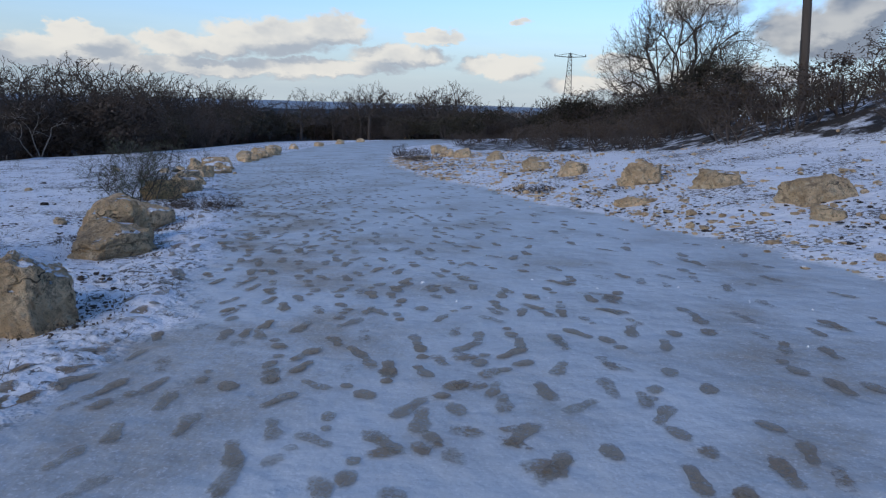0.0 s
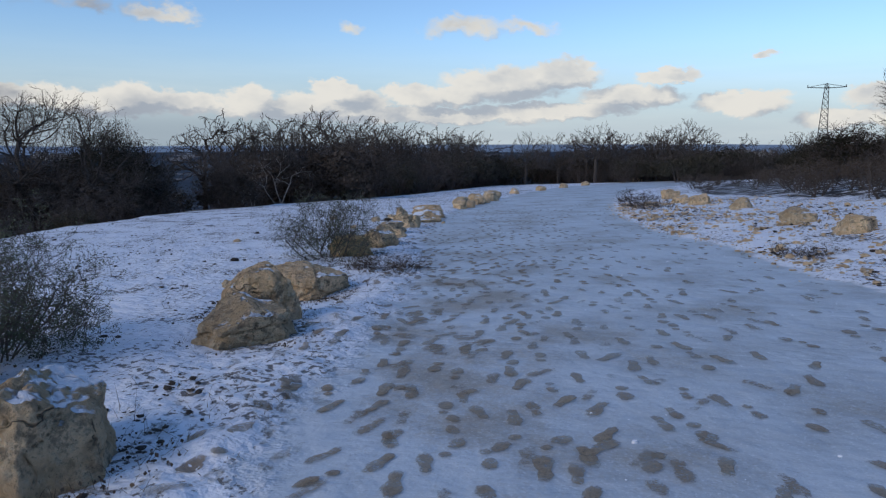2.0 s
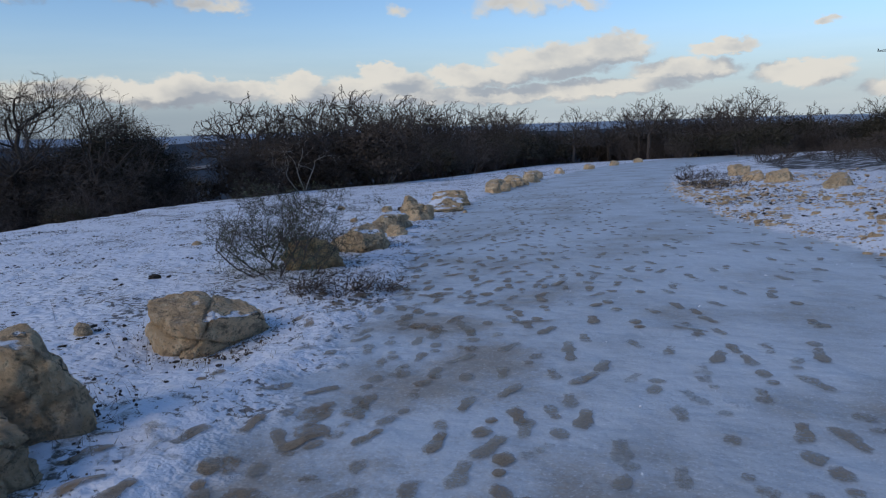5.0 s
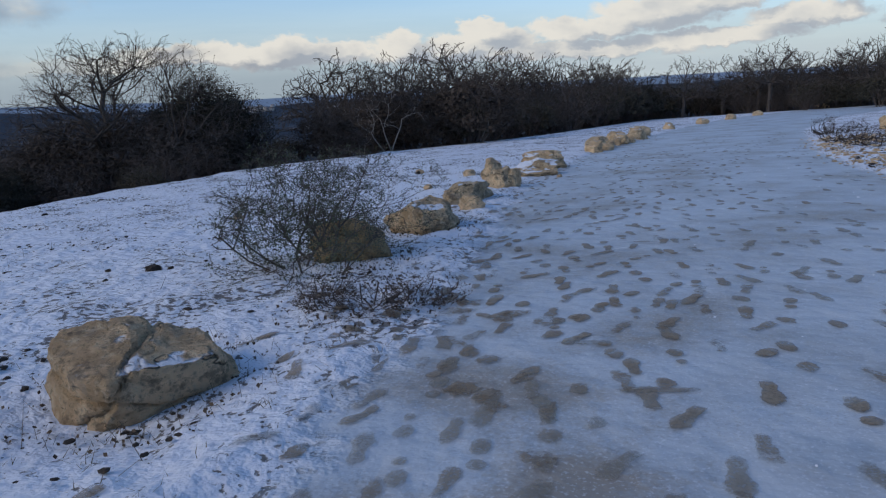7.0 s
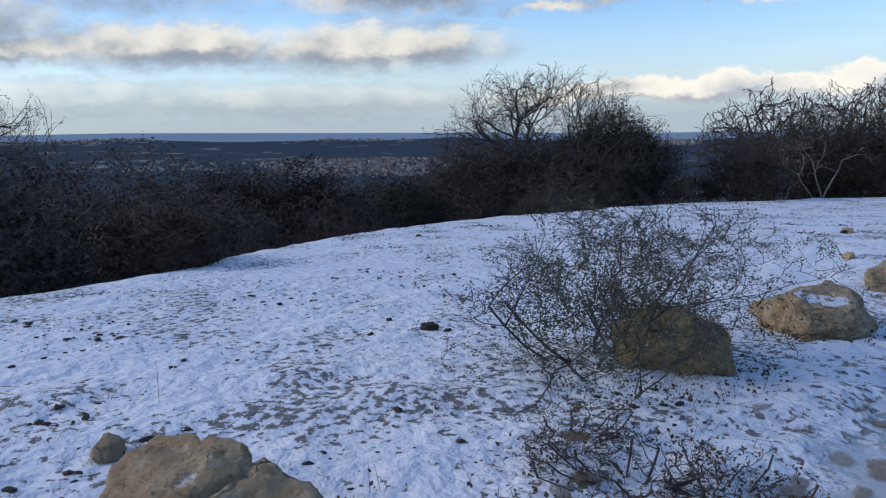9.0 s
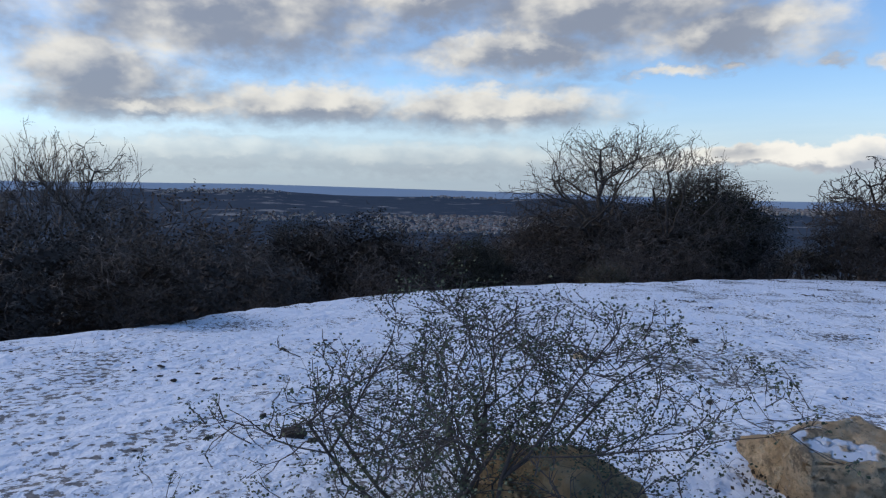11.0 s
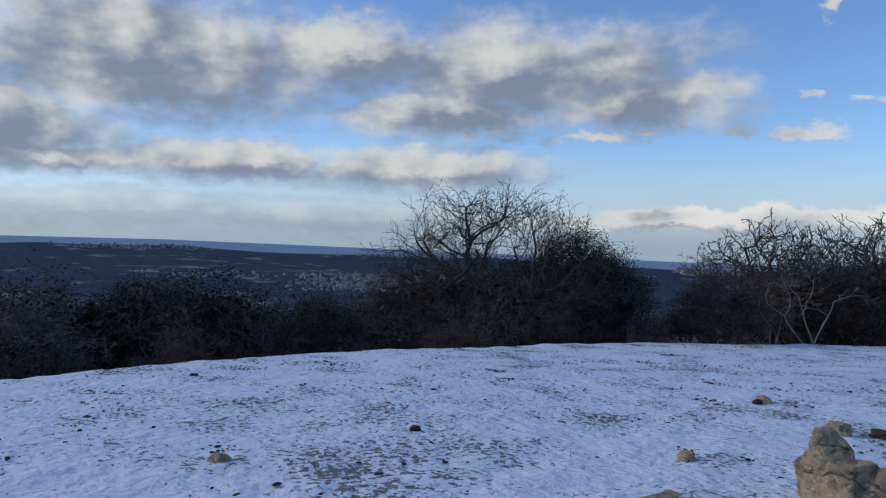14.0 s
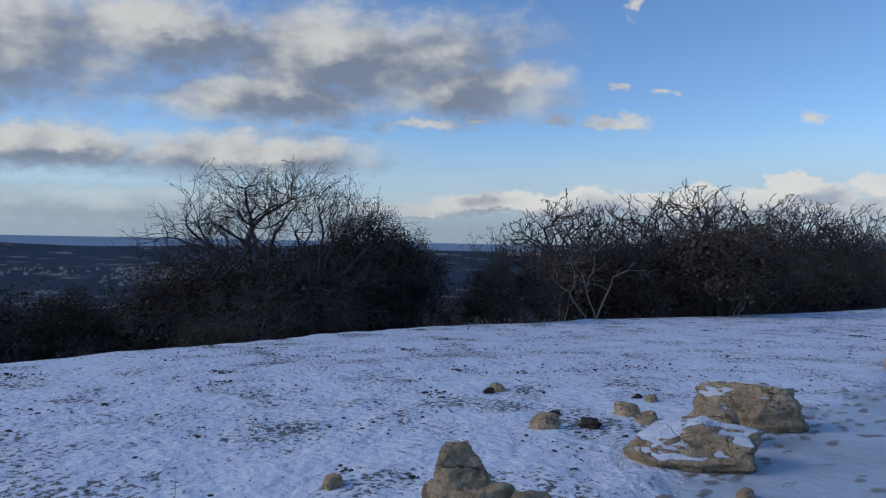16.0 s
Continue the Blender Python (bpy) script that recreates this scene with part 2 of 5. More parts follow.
def rock_material(name="limestone", wash=(1.0, 1.0, 1.0)):
    m, k, sh = material(name)
    p = object_place(k)
    rnd = k.put("ShaderNodeObjectInfo").outputs["Random"]
    base = k.mix(k.ramp(k.noise(p, 2.6, 6, 0.62), 0.34, 0.66), (0.56, 0.405, 0.25), (0.92, 0.725, 0.49))
    base = k.mix(k.ramp(k.noise(p, 11, 6, 0.7), 0.50, 0.68), base, (0.78, 0.67, 0.49))
    dark = k.ramp(k.noise(p, 6.5, 7, 0.74), 0.50, 0.62)
    base = k.mix(k.math("MULTIPLY", dark, 0.68), base, (0.22, 0.165, 0.118))
    bent = k.math("ABSOLUTE", k.math("SUBTRACT", k.noise(k.vec("MULTIPLY", p, (1, 1, 1.9)), 1.5, 4, 0.52), 0.5))
    seam = k.math("MULTIPLY", k.ramp(bent, 0.0, 0.011, 1.0, 0.0), k.ramp(k.noise(p, 2.3, 3), 0.47, 0.60))
    base = k.mix(k.math("MULTIPLY", seam, 0.85), base, (0.035, 0.028, 0.02))
    speck = k.ramp(k.noise(p, 45, 3, 0.6), 0.58, 0.68)
    base = k.mix(k.math("MULTIPLY", speck, 0.5), base, (0.16, 0.12, 0.08))
    lichen = k.ramp(k.noise(k.vec("ADD", p, (7, 3, 1)), 4, 6, 0.7), 0.56, 0.64)
    base = k.mix(k.math("MULTIPLY", lichen, 0.5), base, (0.48, 0.405, 0.33))
    hue = k.mix(1.0, k.mix(rnd, (0.92, 0.90, 0.84), (1.12, 1.05, 0.94)), wash, "MULTIPLY")
    base = k.mix(1.0, base, hue, "MULTIPLY")
    share = k.put("ShaderNodeAttribute", attr="snow").outputs["Fac"]
    lie = k.math("MULTIPLY_ADD", k.noise(p, 1.9, 5, 0.6), 1.6, share)
    lying = k.ramp(lie, 2.06, 2.16)
    base = k.mix(lying, base, (0.84, 0.87, 0.92))
    sh.inputs["Roughness"].default_value = 0.9
    pits = k.put("ShaderNodeTexVoronoi", Scale=16.0)
    k.link(p, pits.inputs["Vector"])
    k.link(k.mix(k.math("MULTIPLY", k.ramp(pits.outputs[0], 0.05, 0.30, 0.5, 0.0), k.math("SUBTRACT", 1.0, lying)), base, (0.15, 0.11, 0.08)), sh.inputs["Base Color"])
    h = k.math("ADD", k.math("MULTIPLY", k.noise(p, 8, 9, 0.75), 1.0), k.math("MULTIPLY", pits.outputs[0], 0.25))
    h = k.math("SUBTRACT", h, k.math("MULTIPLY", seam, 0.5))
    h = k.math("MULTIPLY", h, k.math("SUBTRACT", 1.0, k.math("MULTIPLY", lying, 0.7)))
    bump(k, sh, h, 1.0, 0.13)
    return m


def snow_material():
    m, k, sh = material("lying_snow")
    p = position(k)
    k.link(k.mix(k.noise(p, 6, 4), (0.78, 0.82, 0.9), (0.9, 0.92, 0.95)), sh.inputs["Base Color"])
    sh.inputs["Roughness"].default_value = 0.7
    bump(k, sh, k.noise(p, 40, 4), 0.5, 0.01)
    return m


def plain_material(name, a, b, scale, rough=0.85, deep=0.01, metal=0.0, stretch=(1, 1, 1)):
    m, k, sh = material(name)
    p = k.vec("MULTIPLY", object_place(k), stretch)
    rnd = k.put("ShaderNodeObjectInfo").outputs["Random"]
    f = k.noise(p, scale, 5, 0.65)
    c = k.mix(f, a, b)
    c = k.mix(1.0, c, k.mix(rnd, (0.8, 0.8, 0.8), (1.15, 1.15, 1.15)), "MULTIPLY")
    k.link(c, sh.inputs["Base Color"])
    sh.inputs["Roughness"].default_value = rough
    sh.inputs["Metallic"].default_value = metal
    bump(k, sh, k.noise(p, scale * 3, 4), 0.6, deep)
    return m


def leaf_material(name, a, b):
    m, k, sh = material(name)
    r = k.put("ShaderNodeNewGeometry").outputs["Random Per Island"]
    k.link(k.mix(r, a, b), sh.inputs["Base Color"])
    sh.inputs["Roughness"].default_value = 0.85
    sh.inputs["Specular IOR Level"].default_value = 0.15
    return m


def print_material():
    m, k, sh = material("wet_gravel_and_dent_shade")
    p = position(k)
    body = k.put("ShaderNodeAttribute", attr="body").outputs["Fac"]
    tone = k.put("ShaderNodeAttribute", attr="tone").outputs["Fac"]
    n = k.noise(p, 15, 5, 0.7)
    grit = k.noise(p, 110, 3, 0.6)
    wet = k.mix(grit, (0.20, 0.185, 0.15), (0.46, 0.43, 0.36))
    earth = k.mix(grit, (0.14, 0.095, 0.055), (0.42, 0.30, 0.175))
    blot = k.ramp(k.noise(p, 6, 4, 0.6), 0.32, 0.54)
    brown = k.math("MULTIPLY", k.math("MULTIPLY_ADD", tone, 0.85, 0.15), blot)
    k.link(k.mix(brown, wet, earth), sh.inputs["Base Color"])
    sh.inputs["Roughness"].default_value = 0.5
    bump(k, sh, grit, 0.7, 0.012)
    f = k.ramp(k.math("ADD", body, k.math("MULTIPLY_ADD", n, 1.5, -0.75)), 0.12, 0.40, 0.0, 1.0)
    f = k.math("MULTIPLY", f, k.math("MULTIPLY", k.math("MULTIPLY_ADD", brown, 0.42, 0.50), k.ramp(k.noise(p, 48, 4, 0.7), 0.3, 0.58, 0.55, 1.0)))
    f = k.math("MULTIPLY", f, k.math("MULTIPLY_ADD", body, 0.75, 0.5), clamp=True)
    clear = k.put("ShaderNodeBsdfTransparent")
    mixer = k.put("ShaderNodeMixShader")
    k.link(f, mixer.inputs[0])
    k.link(clear.outputs[0], mixer.inputs[1])
    k.link(sh.outputs[0], mixer.inputs[2])
    k.link(mixer.outputs[0], m.node_tree.nodes["Material Output"].inputs[0])
    return m


GROUND, ROCK, SNOW, PRINT = ground_material(), rock_material(), snow_material(), print_material()
# the same limestone in a darker, warmer tone
DARK_ROCK = rock_material("dark_limestone", (0.80, 0.76, 0.66))
BARK = plain_material("oak_bark", (0.034, 0.028, 0.024), (0.095, 0.078, 0.066), 9, deep=0.03, stretch=(1, 1, 0.3))
PALE_BARK = plain_material("pale_bark", (0.13, 0.115, 0.10), (0.36, 0.335, 0.30), 6, deep=0.02, stretch=(1, 1, 0.4))
TWIG = plain_material("twig_bark", (0.052, 0.042, 0.037), (0.125, 0.100, 0.086), 5)
DARK_LEAF = leaf_material("evergreen_leaf", (0.038, 0.036, 0.028), (0.085, 0.076, 0.055))
THICKET_LEAF = leaf_material("thicket_leaf", (0.055, 0.044, 0.037), (0.100, 0.080, 0.066))
OLIVE_LEAF = leaf_material("olive_leaf", (0.058, 0.072, 0.047), (0.155, 0.175, 0.11))
DRY_LEAF = leaf_material("withered_leaf", (0.05, 0.038, 0.030), (0.125, 0.094, 0.068))
DARK_CLOD = plain_material("dark_clod", (0.018, 0.014, 0.011), (0.07, 0.05, 0.035), 14, deep=0.02)
DRY_GRASS = leaf_material("dead_grass", (0.05, 0.04, 0.022), (0.19, 0.15, 0.085))
POLE_WOOD = plain_material("creosoted_wood", (0.05, 0.04, 0.033), (0.14, 0.115, 0.095), 4, deep=0.01, stretch=(6, 6, 0.3))
STEEL = plain_material("galvanised_steel", (0.06, 0.065, 0.07), (0.16, 0.165, 0.17), 3, rough=0.6, metal=0.4)
PLASTER = leaf_material("house_plaster", (0.20, 0.19, 0.18), (0.50, 0.48, 0.46))
ROOFING = leaf_material("house_roof", (0.12, 0.08, 0.065), (0.30, 0.26, 0.24))
# sea colour is lightened to paint in the haze over it
SEA = plain_material("hazed_sea_water", (0.25, 0.32, 0.39), (0.29, 0.36, 0.43), 0.002, rough=0.95)
SEA.node_tree.nodes["Principled BSDF"].inputs["Specular IOR Level"].default_value = 0.0


# ---- land ----
def line(y, table):
    return np.interp(y, [q[0] for q in table], [q[1] for q in table])


ROAD_LEFT = [(-30, -3.2), (3.8, -2.3), (5.5, -2.15), (7.6, -2.6), (9.5, -3.0), (12.1, -3.6), (15, -4.5), (18, -5.7), (23, -7.2), (32, -8.7), (54, -10), (70, -10), (85, -6), (95, 2)]
ROAD_RIGHT = [(-30, 4.8), (5, 4.0), (7, 3.8), (8.3, 3.5), (9.4, 3.0), (11.4, 2.6), (12.9, 1.8), (16.2, 1.1), (20, -0.34), (28, -1.9), (41, -2.9), (55, -2.2), (70, 2), (85, 8), (95, 16)]
BROW = [(-60, -10), (-20, -8), (3, -8.3), (9.8, -11), (11.4, -11.9), (13, -13.6), (15.5, -16.2), (20, -18.9), (25.5, -20.6), (30, -21.9), (37, -21.6), (43, -20.5), (52, -18.8), (67, -19.5), (90, -20), (120, -22)]


def smooth(x, a, b):
    u = np.clip((x - a) / (b - a), 0, 1)
    return u * u * (3 - 2 * u)


def land(x, y):
    """Height of the land, and how far it is road, scrub and distance."""
    x, y = np.asarray(x, float), np.asarray(y, float)
    r = np.hypot(x + 2, y - 11)
    cx, cy = np.clip(x, -70, 60), np.clip(y, -60, 130)
    z = 0.45 + 0.05 * cx - 0.04 * cy
    left, right, brow = line(y, ROAD_LEFT), line(y, ROAD_RIGHT), line(y, BROW)
    # the field rolls over its brow
    d = np.maximum(brow - x, 0)
    d2 = np.maximum(y - 98, 0) * 0.5
    z = z - np.interp(y, [0, 22, 32, 46], [0.17, 0.16, 0.10, 0.03]) * np.minimum(d, 60) * smooth(d, 0, 6) - np.interp(y, [36, 55], [0.7, 0.15]) * smooth(d, 0.1, 2.2) - np.interp(y, [30, 50], [0.12, 0.03]) * np.clip(d - 12, 0, 60) - 0.05 * np.minimum(d2, 200)
    # the bank on the other side
    b = np.maximum(x - right, 0)
    lift = np.interp(y, [-30, 17, 25, 40, 70, 120], [1, 1, 0.5, 0.25, 0.15, 0.1])
    z = z + lift * (0.135 * np.minimum(b, 34) + 0.17 * np.clip(b - 6.5, 0, 18))
    z = z + 0.05 * smooth(left - x, -0.15, 0.25) * (x < left) * smooth(r, 60, 20)
    # hollows round the feet of three boulders
    for hx, hy, deep_by, wide_by in ((-3.15, 5.3, 0.08, 0.8), (-4.45, 10.75, 0.14, 0.75), (-3.8, 8.05, 0.08, 0.7)):
        z = z - deep_by * np.exp(-((x - hx) ** 2 + (y - hy) ** 2) / wide_by ** 2)
    road = smooth(x, left - 0.45, left + 0.6) * smooth(-x, -right - 0.25, -right + 0.35)
    shrub_line = np.interp(y, [-10, 12, 17, 20, 25, 40, 60], [9, 8.3, 6.6, 6.0, 6.5, 4.0, 3.0])
    wild = np.maximum(smooth(brow - x, -0.2, 0.9), 0.56 * smooth(b, shrub_line - 0.8, shrub_line + 0.8) + 0.44 * smooth(b, shrub_line + 7, shrub_line + 12))
    wild = np.maximum(wild, smooth(y, 88, 96) * (1 - road))
    # the far valley, its village hill, the last ridge and the sea
    az = np.degrees(np.arctan2(-(x + 2), y - 11))
    town = np.exp(-((az - 76) / 17) ** 4)
    dist = [0, 90, 200, 600, 1300, 1700, 2150, 2500, 3300, 3650, 4000, 9000]
    deep = np.interp(r, dist, [0, -9, -24, -70, -118, -125, -98, -100, -60, -28, -45, -30])
    hill = np.interp(r, dist, [0, -9, -24, -70, -118, -112, -78, -90, -60, -28, -45, -30])
    outer = deep * (1 - town) + hill * town
    outer = outer + (np.sin(az * 0.21 + 1) * 7 + np.sin(az * 0.53) * 4 + np.sin(az * 1.3 + 2) * 1.5) * smooth(r, 1500, 3600) * smooth(-r, -3950, -3700)
    rise = np.interp(az, [-60, -5, 20, 46, 66, 88, 130], [-0.45, -0.45, -0.7, -0.95, -0.45, 0.1, 0.3])
    outer = outer + r * np.tan(np.radians(rise)) * smooth(r, 900, 3300)
    f = smooth(r, 75, 150)
    z = z * (1 - f) + outer * f
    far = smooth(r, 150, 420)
    return z, road, wild * (1 - far), far


def ground_z(x, y):
    return float(land(np.array([x]), np.array([y]))[0][0])


def noise_grid(x, y, scale, seed):
    """A few sine waves at odd angles: low swells and dimples."""
    rng = np.random.default_rng(seed)
    out = np.zeros_like(x)
    for i in range(9):
        a, f, ph = rng.uniform(0, 6.283), scale * rng.uniform(0.6, 1.9), rng.uniform(0, 6.283)
        out += np.sin((x * math.cos(a) + y * math.sin(a)) * f + ph)
    return out / 9


def relief(x, y, road):
    """Small swells of the snow, trodden over along the verge, flat on the road."""
    verge = np.exp(-((x - line(y, ROAD_LEFT) + 0.2) / 0.8) ** 2) * smooth(y, 1, 3) * smooth(-y, -24, -17)
    off = 0.040 * noise_grid(x, y, 9.0, 3) + 0.05 * noise_grid(x, y, 1.3, 4) + 0.055 * verge * noise_grid(x, y, 17.0, 8)
    return (1 - road) * off + road * (0.012 * noise_grid(x, y, 1.0, 5) + 0.02 * verge * noise_grid(x, y, 17.0, 8))


def mesh_from(name, verts, faces, mats, smooth_faces=True):
    me = bpy.data.meshes.new(name)
    me.from_pydata(verts, [], faces)
    for m in mats:
        me.materials.append(m)
    if smooth_faces:
        me.polygons.foreach_set("use_smooth", np.ones(len(me.polygons), bool))
    me.update()
    return me


def build_ground():
    inner = np.arange(-13.0, 13.01, 0.1)
    step = 0.1 * 1.068 ** np.arange(1, 125)
    out = 13 + np.cumsum(step)
    out = out[out < 4750]
    axis = np.concatenate([-out[::-1], inner, out])
    gx, gy = np.meshgrid(axis - 3.0, axis + 13.0)
    x, y = gx.ravel(), gy.ravel()
    z, road, wild, far = land(x, y)
    r = np.hypot(x + 2, y - 11)
    close = smooth(-r, -70, -30)
    z = z + close * relief(x, y, road)
    n = len(axis)
    idx = np.arange(n * n).reshape(n, n)
    quads = np.stack([idx[:-1, :-1], idx[:-1, 1:], idx[1:, 1:], idx[1:, :-1]], -1).reshape(-1, 4)
    me = bpy.data.meshes.new("ground")
    me.vertices.add(n * n)
    me.vertices.foreach_set("co", np.stack([x, y, z], -1).ravel())
    me.loops.add(quads.size)
    me.loops.foreach_set("vertex_index", quads.ravel())
    me.polygons.add(len(quads))
    me.polygons.foreach_set("loop_start", np.arange(0, quads.size, 4))
    me.polygons.foreach_set("use_smooth", np.ones(len(quads), bool))
    me.update(calc_edges=True)
    # the strip where most walkers keep, trodden down to the gravel
    mud = np.exp(-((x - line(y, ROAD_LEFT) - 1.0) / 0.8) ** 2) * smooth(y, 3, 5.5) * smooth(-y, -15, -10)
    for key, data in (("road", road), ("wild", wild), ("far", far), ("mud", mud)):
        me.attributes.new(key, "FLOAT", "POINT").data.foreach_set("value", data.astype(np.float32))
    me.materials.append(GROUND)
    tagged(new("ground", me), "snow-covered hillside with a trodden gravel road", "ground", kind="structure")
    # the sea beyond the last ridge
    ring_v, ring_f = [], []
    for i in range(97):
        a = radians(-80 + i * 260 / 96)
        for rad, zz in ((3560, -85), (4900, 5)):
            rise = float(np.interp(math.degrees(a), [-60, -5, 20, 46, 66, 88, 130], [-0.45, -0.45, -0.7, -0.95, -0.45, 0.1, 0.3]))
            ring_v.append((-2 - rad * math.sin(a), 11 + rad * math.cos(a), zz + rad * math.tan(radians(rise))))
        if i:
            ring_f.append((2 * i - 2, 2 * i - 1, 2 * i + 1, 2 * i))
    tagged(new("sea", mesh_from("sea", ring_v, ring_f, [SEA])), "grey-blue sea on the far horizon", "sea", kind="structure")


build_ground()


# ---- helpers for things ----
def thing(name, x, y, z=None, turn=0.0, **tags):
    ob = new(name)
    ob.empty_display_size = 0.2
    ob.matrix_basis = pose(x, y, ground_z(x, y) if z is None else z, 0, 0, turn)
    return tagged(ob, **tags)


def child(name, me, parent, label=""):
    ob = new(name, me)
    ob.parent = parent
    if label:
        ob["label"] = label
    return ob


class Geo:
    """Gathers tubes and leaves into one mesh."""

    def __init__(self):
        self.v, self.f = [], []

    def tube(self, pts, radii, sides):
        start = len(self.v)
        d = (pts[-1] - pts[0]).normalized()
        u = d.orthogonal().normalized()
        w = d.cross(u)
        ring = [(math.cos(6.2832 * i / sides), math.sin(6.2832 * i / sides)) for i in range(sides)]
        for p, r in zip(pts, radii):
            for c, s in ring:
                self.v.append(p + u * (c * r) + w * (s * r))
        for k in range(len(pts) - 1):
            a = start + k * sides
            for i in range(sides):
                j = (i + 1) % sides
                self.f.append((a + i, a + j, a + sides + j, a + sides + i))

    def sliver(self, a, b, c, r):
        """A far twig: three slim faces along a bent line."""
        d = (c - a).normalized()
        u = d.orthogonal().normalized() * r
        w = d.cross(u)
        i = len(self.v)
        self.v += [a + u, a - u * 0.5 + w * 0.87, a - u * 0.5 - w * 0.87, b + u * 0.7, b - u * 0.35 + w * 0.6, b - u * 0.35 - w * 0.6, c]
        for k in range(3):
            n = (k + 1) % 3
            self.f += [(i + k, i + n, i + 3 + n, i + 3 + k), (i + 3 + k, i + 3 + n, i + 6)]

    def leaf(self, p, size, rng, slim=0.36):
        d = Vector((rng.gauss(0, 1), rng.gauss(0, 1), rng.gauss(0, 1))).normalized()
        e = d.orthogonal().normalized() * size * slim
        i = len(self.v)
        self.v += [p, p + d * size * 0.5 + e, p + d * size, p + d * size * 0.5 - e]
        self.f.append((i, i + 1, i + 2, i + 3))

    def mesh(self, name, m):
        return mesh_from(name, [tuple(q) for q in self.v], self.f, [m])


def grow(rng, geo, start, way, length, radius, segs, wiggle, lift, sides, taper=0.35, blade=False):
    pts, radii, p, d = [start.copy()], [radius], start.copy(), way.normalized()
    for i in range(segs):
        d = (d + Vector((rng.gauss(0, wiggle), rng.gauss(0, wiggle), rng.gauss(0, wiggle) + lift))).normalized()
        p = p + d * (length / segs)
        pts.append(p.copy())
        radii.append(radius * (1 - (1 - taper) * (i + 1) / segs))
    if blade:
        geo.sliver(pts[0], pts[len(pts) // 2], pts[-1], radius * 1.5)
    else:
        geo.tube(pts, radii, sides)
    return pts, radii


def side_way(rng, d, spread):
    u = d.orthogonal().normalized()
    w = d.cross(u)
    a = rng.uniform(0, 6.2832)
    return (d + (u * math.cos(a) + w * math.sin(a)) * spread * rng.uniform(0.7, 1.3)).normalized()


def domed(v, fr, fz, height, radius, pull=0.36):
    """Scale a point, and draw what sticks out of the crown's dome back to it."""
    p = Vector((v.x * fr, v.y * fr, v.z * fz))
    c = Vector((0, 0, height * 0.36))
    q = math.sqrt((p.x * p.x + p.y * p.y) / (radius * radius) + ((p.z - c.z) / (height * 0.64)) ** 2)
    if q > 0.95:
        p = c + (p - c) * ((0.95 + (q - 0.95) * pull) / q)
    return p


def shaped(geos, height, radius, pull=0.36):
    """Bring a plant to its height and its radius."""
    pts = np.array([tuple(v) for g in geos for v in g.v])
    top = np.percentile(pts[:, 2], 98)
    wide = np.percentile(np.hypot(pts[:, 0], pts[:, 1]), 91)
    fz, fr = height / top, radius / wide
    for g in geos:
        g.v = [domed(v, fr, fz, height, radius, pull) if v.z > 0 else Vector((v.x, v.y, v.z)) for v in g.v]
    return lambda v: domed(v, fr, fz, height, radius, pull)


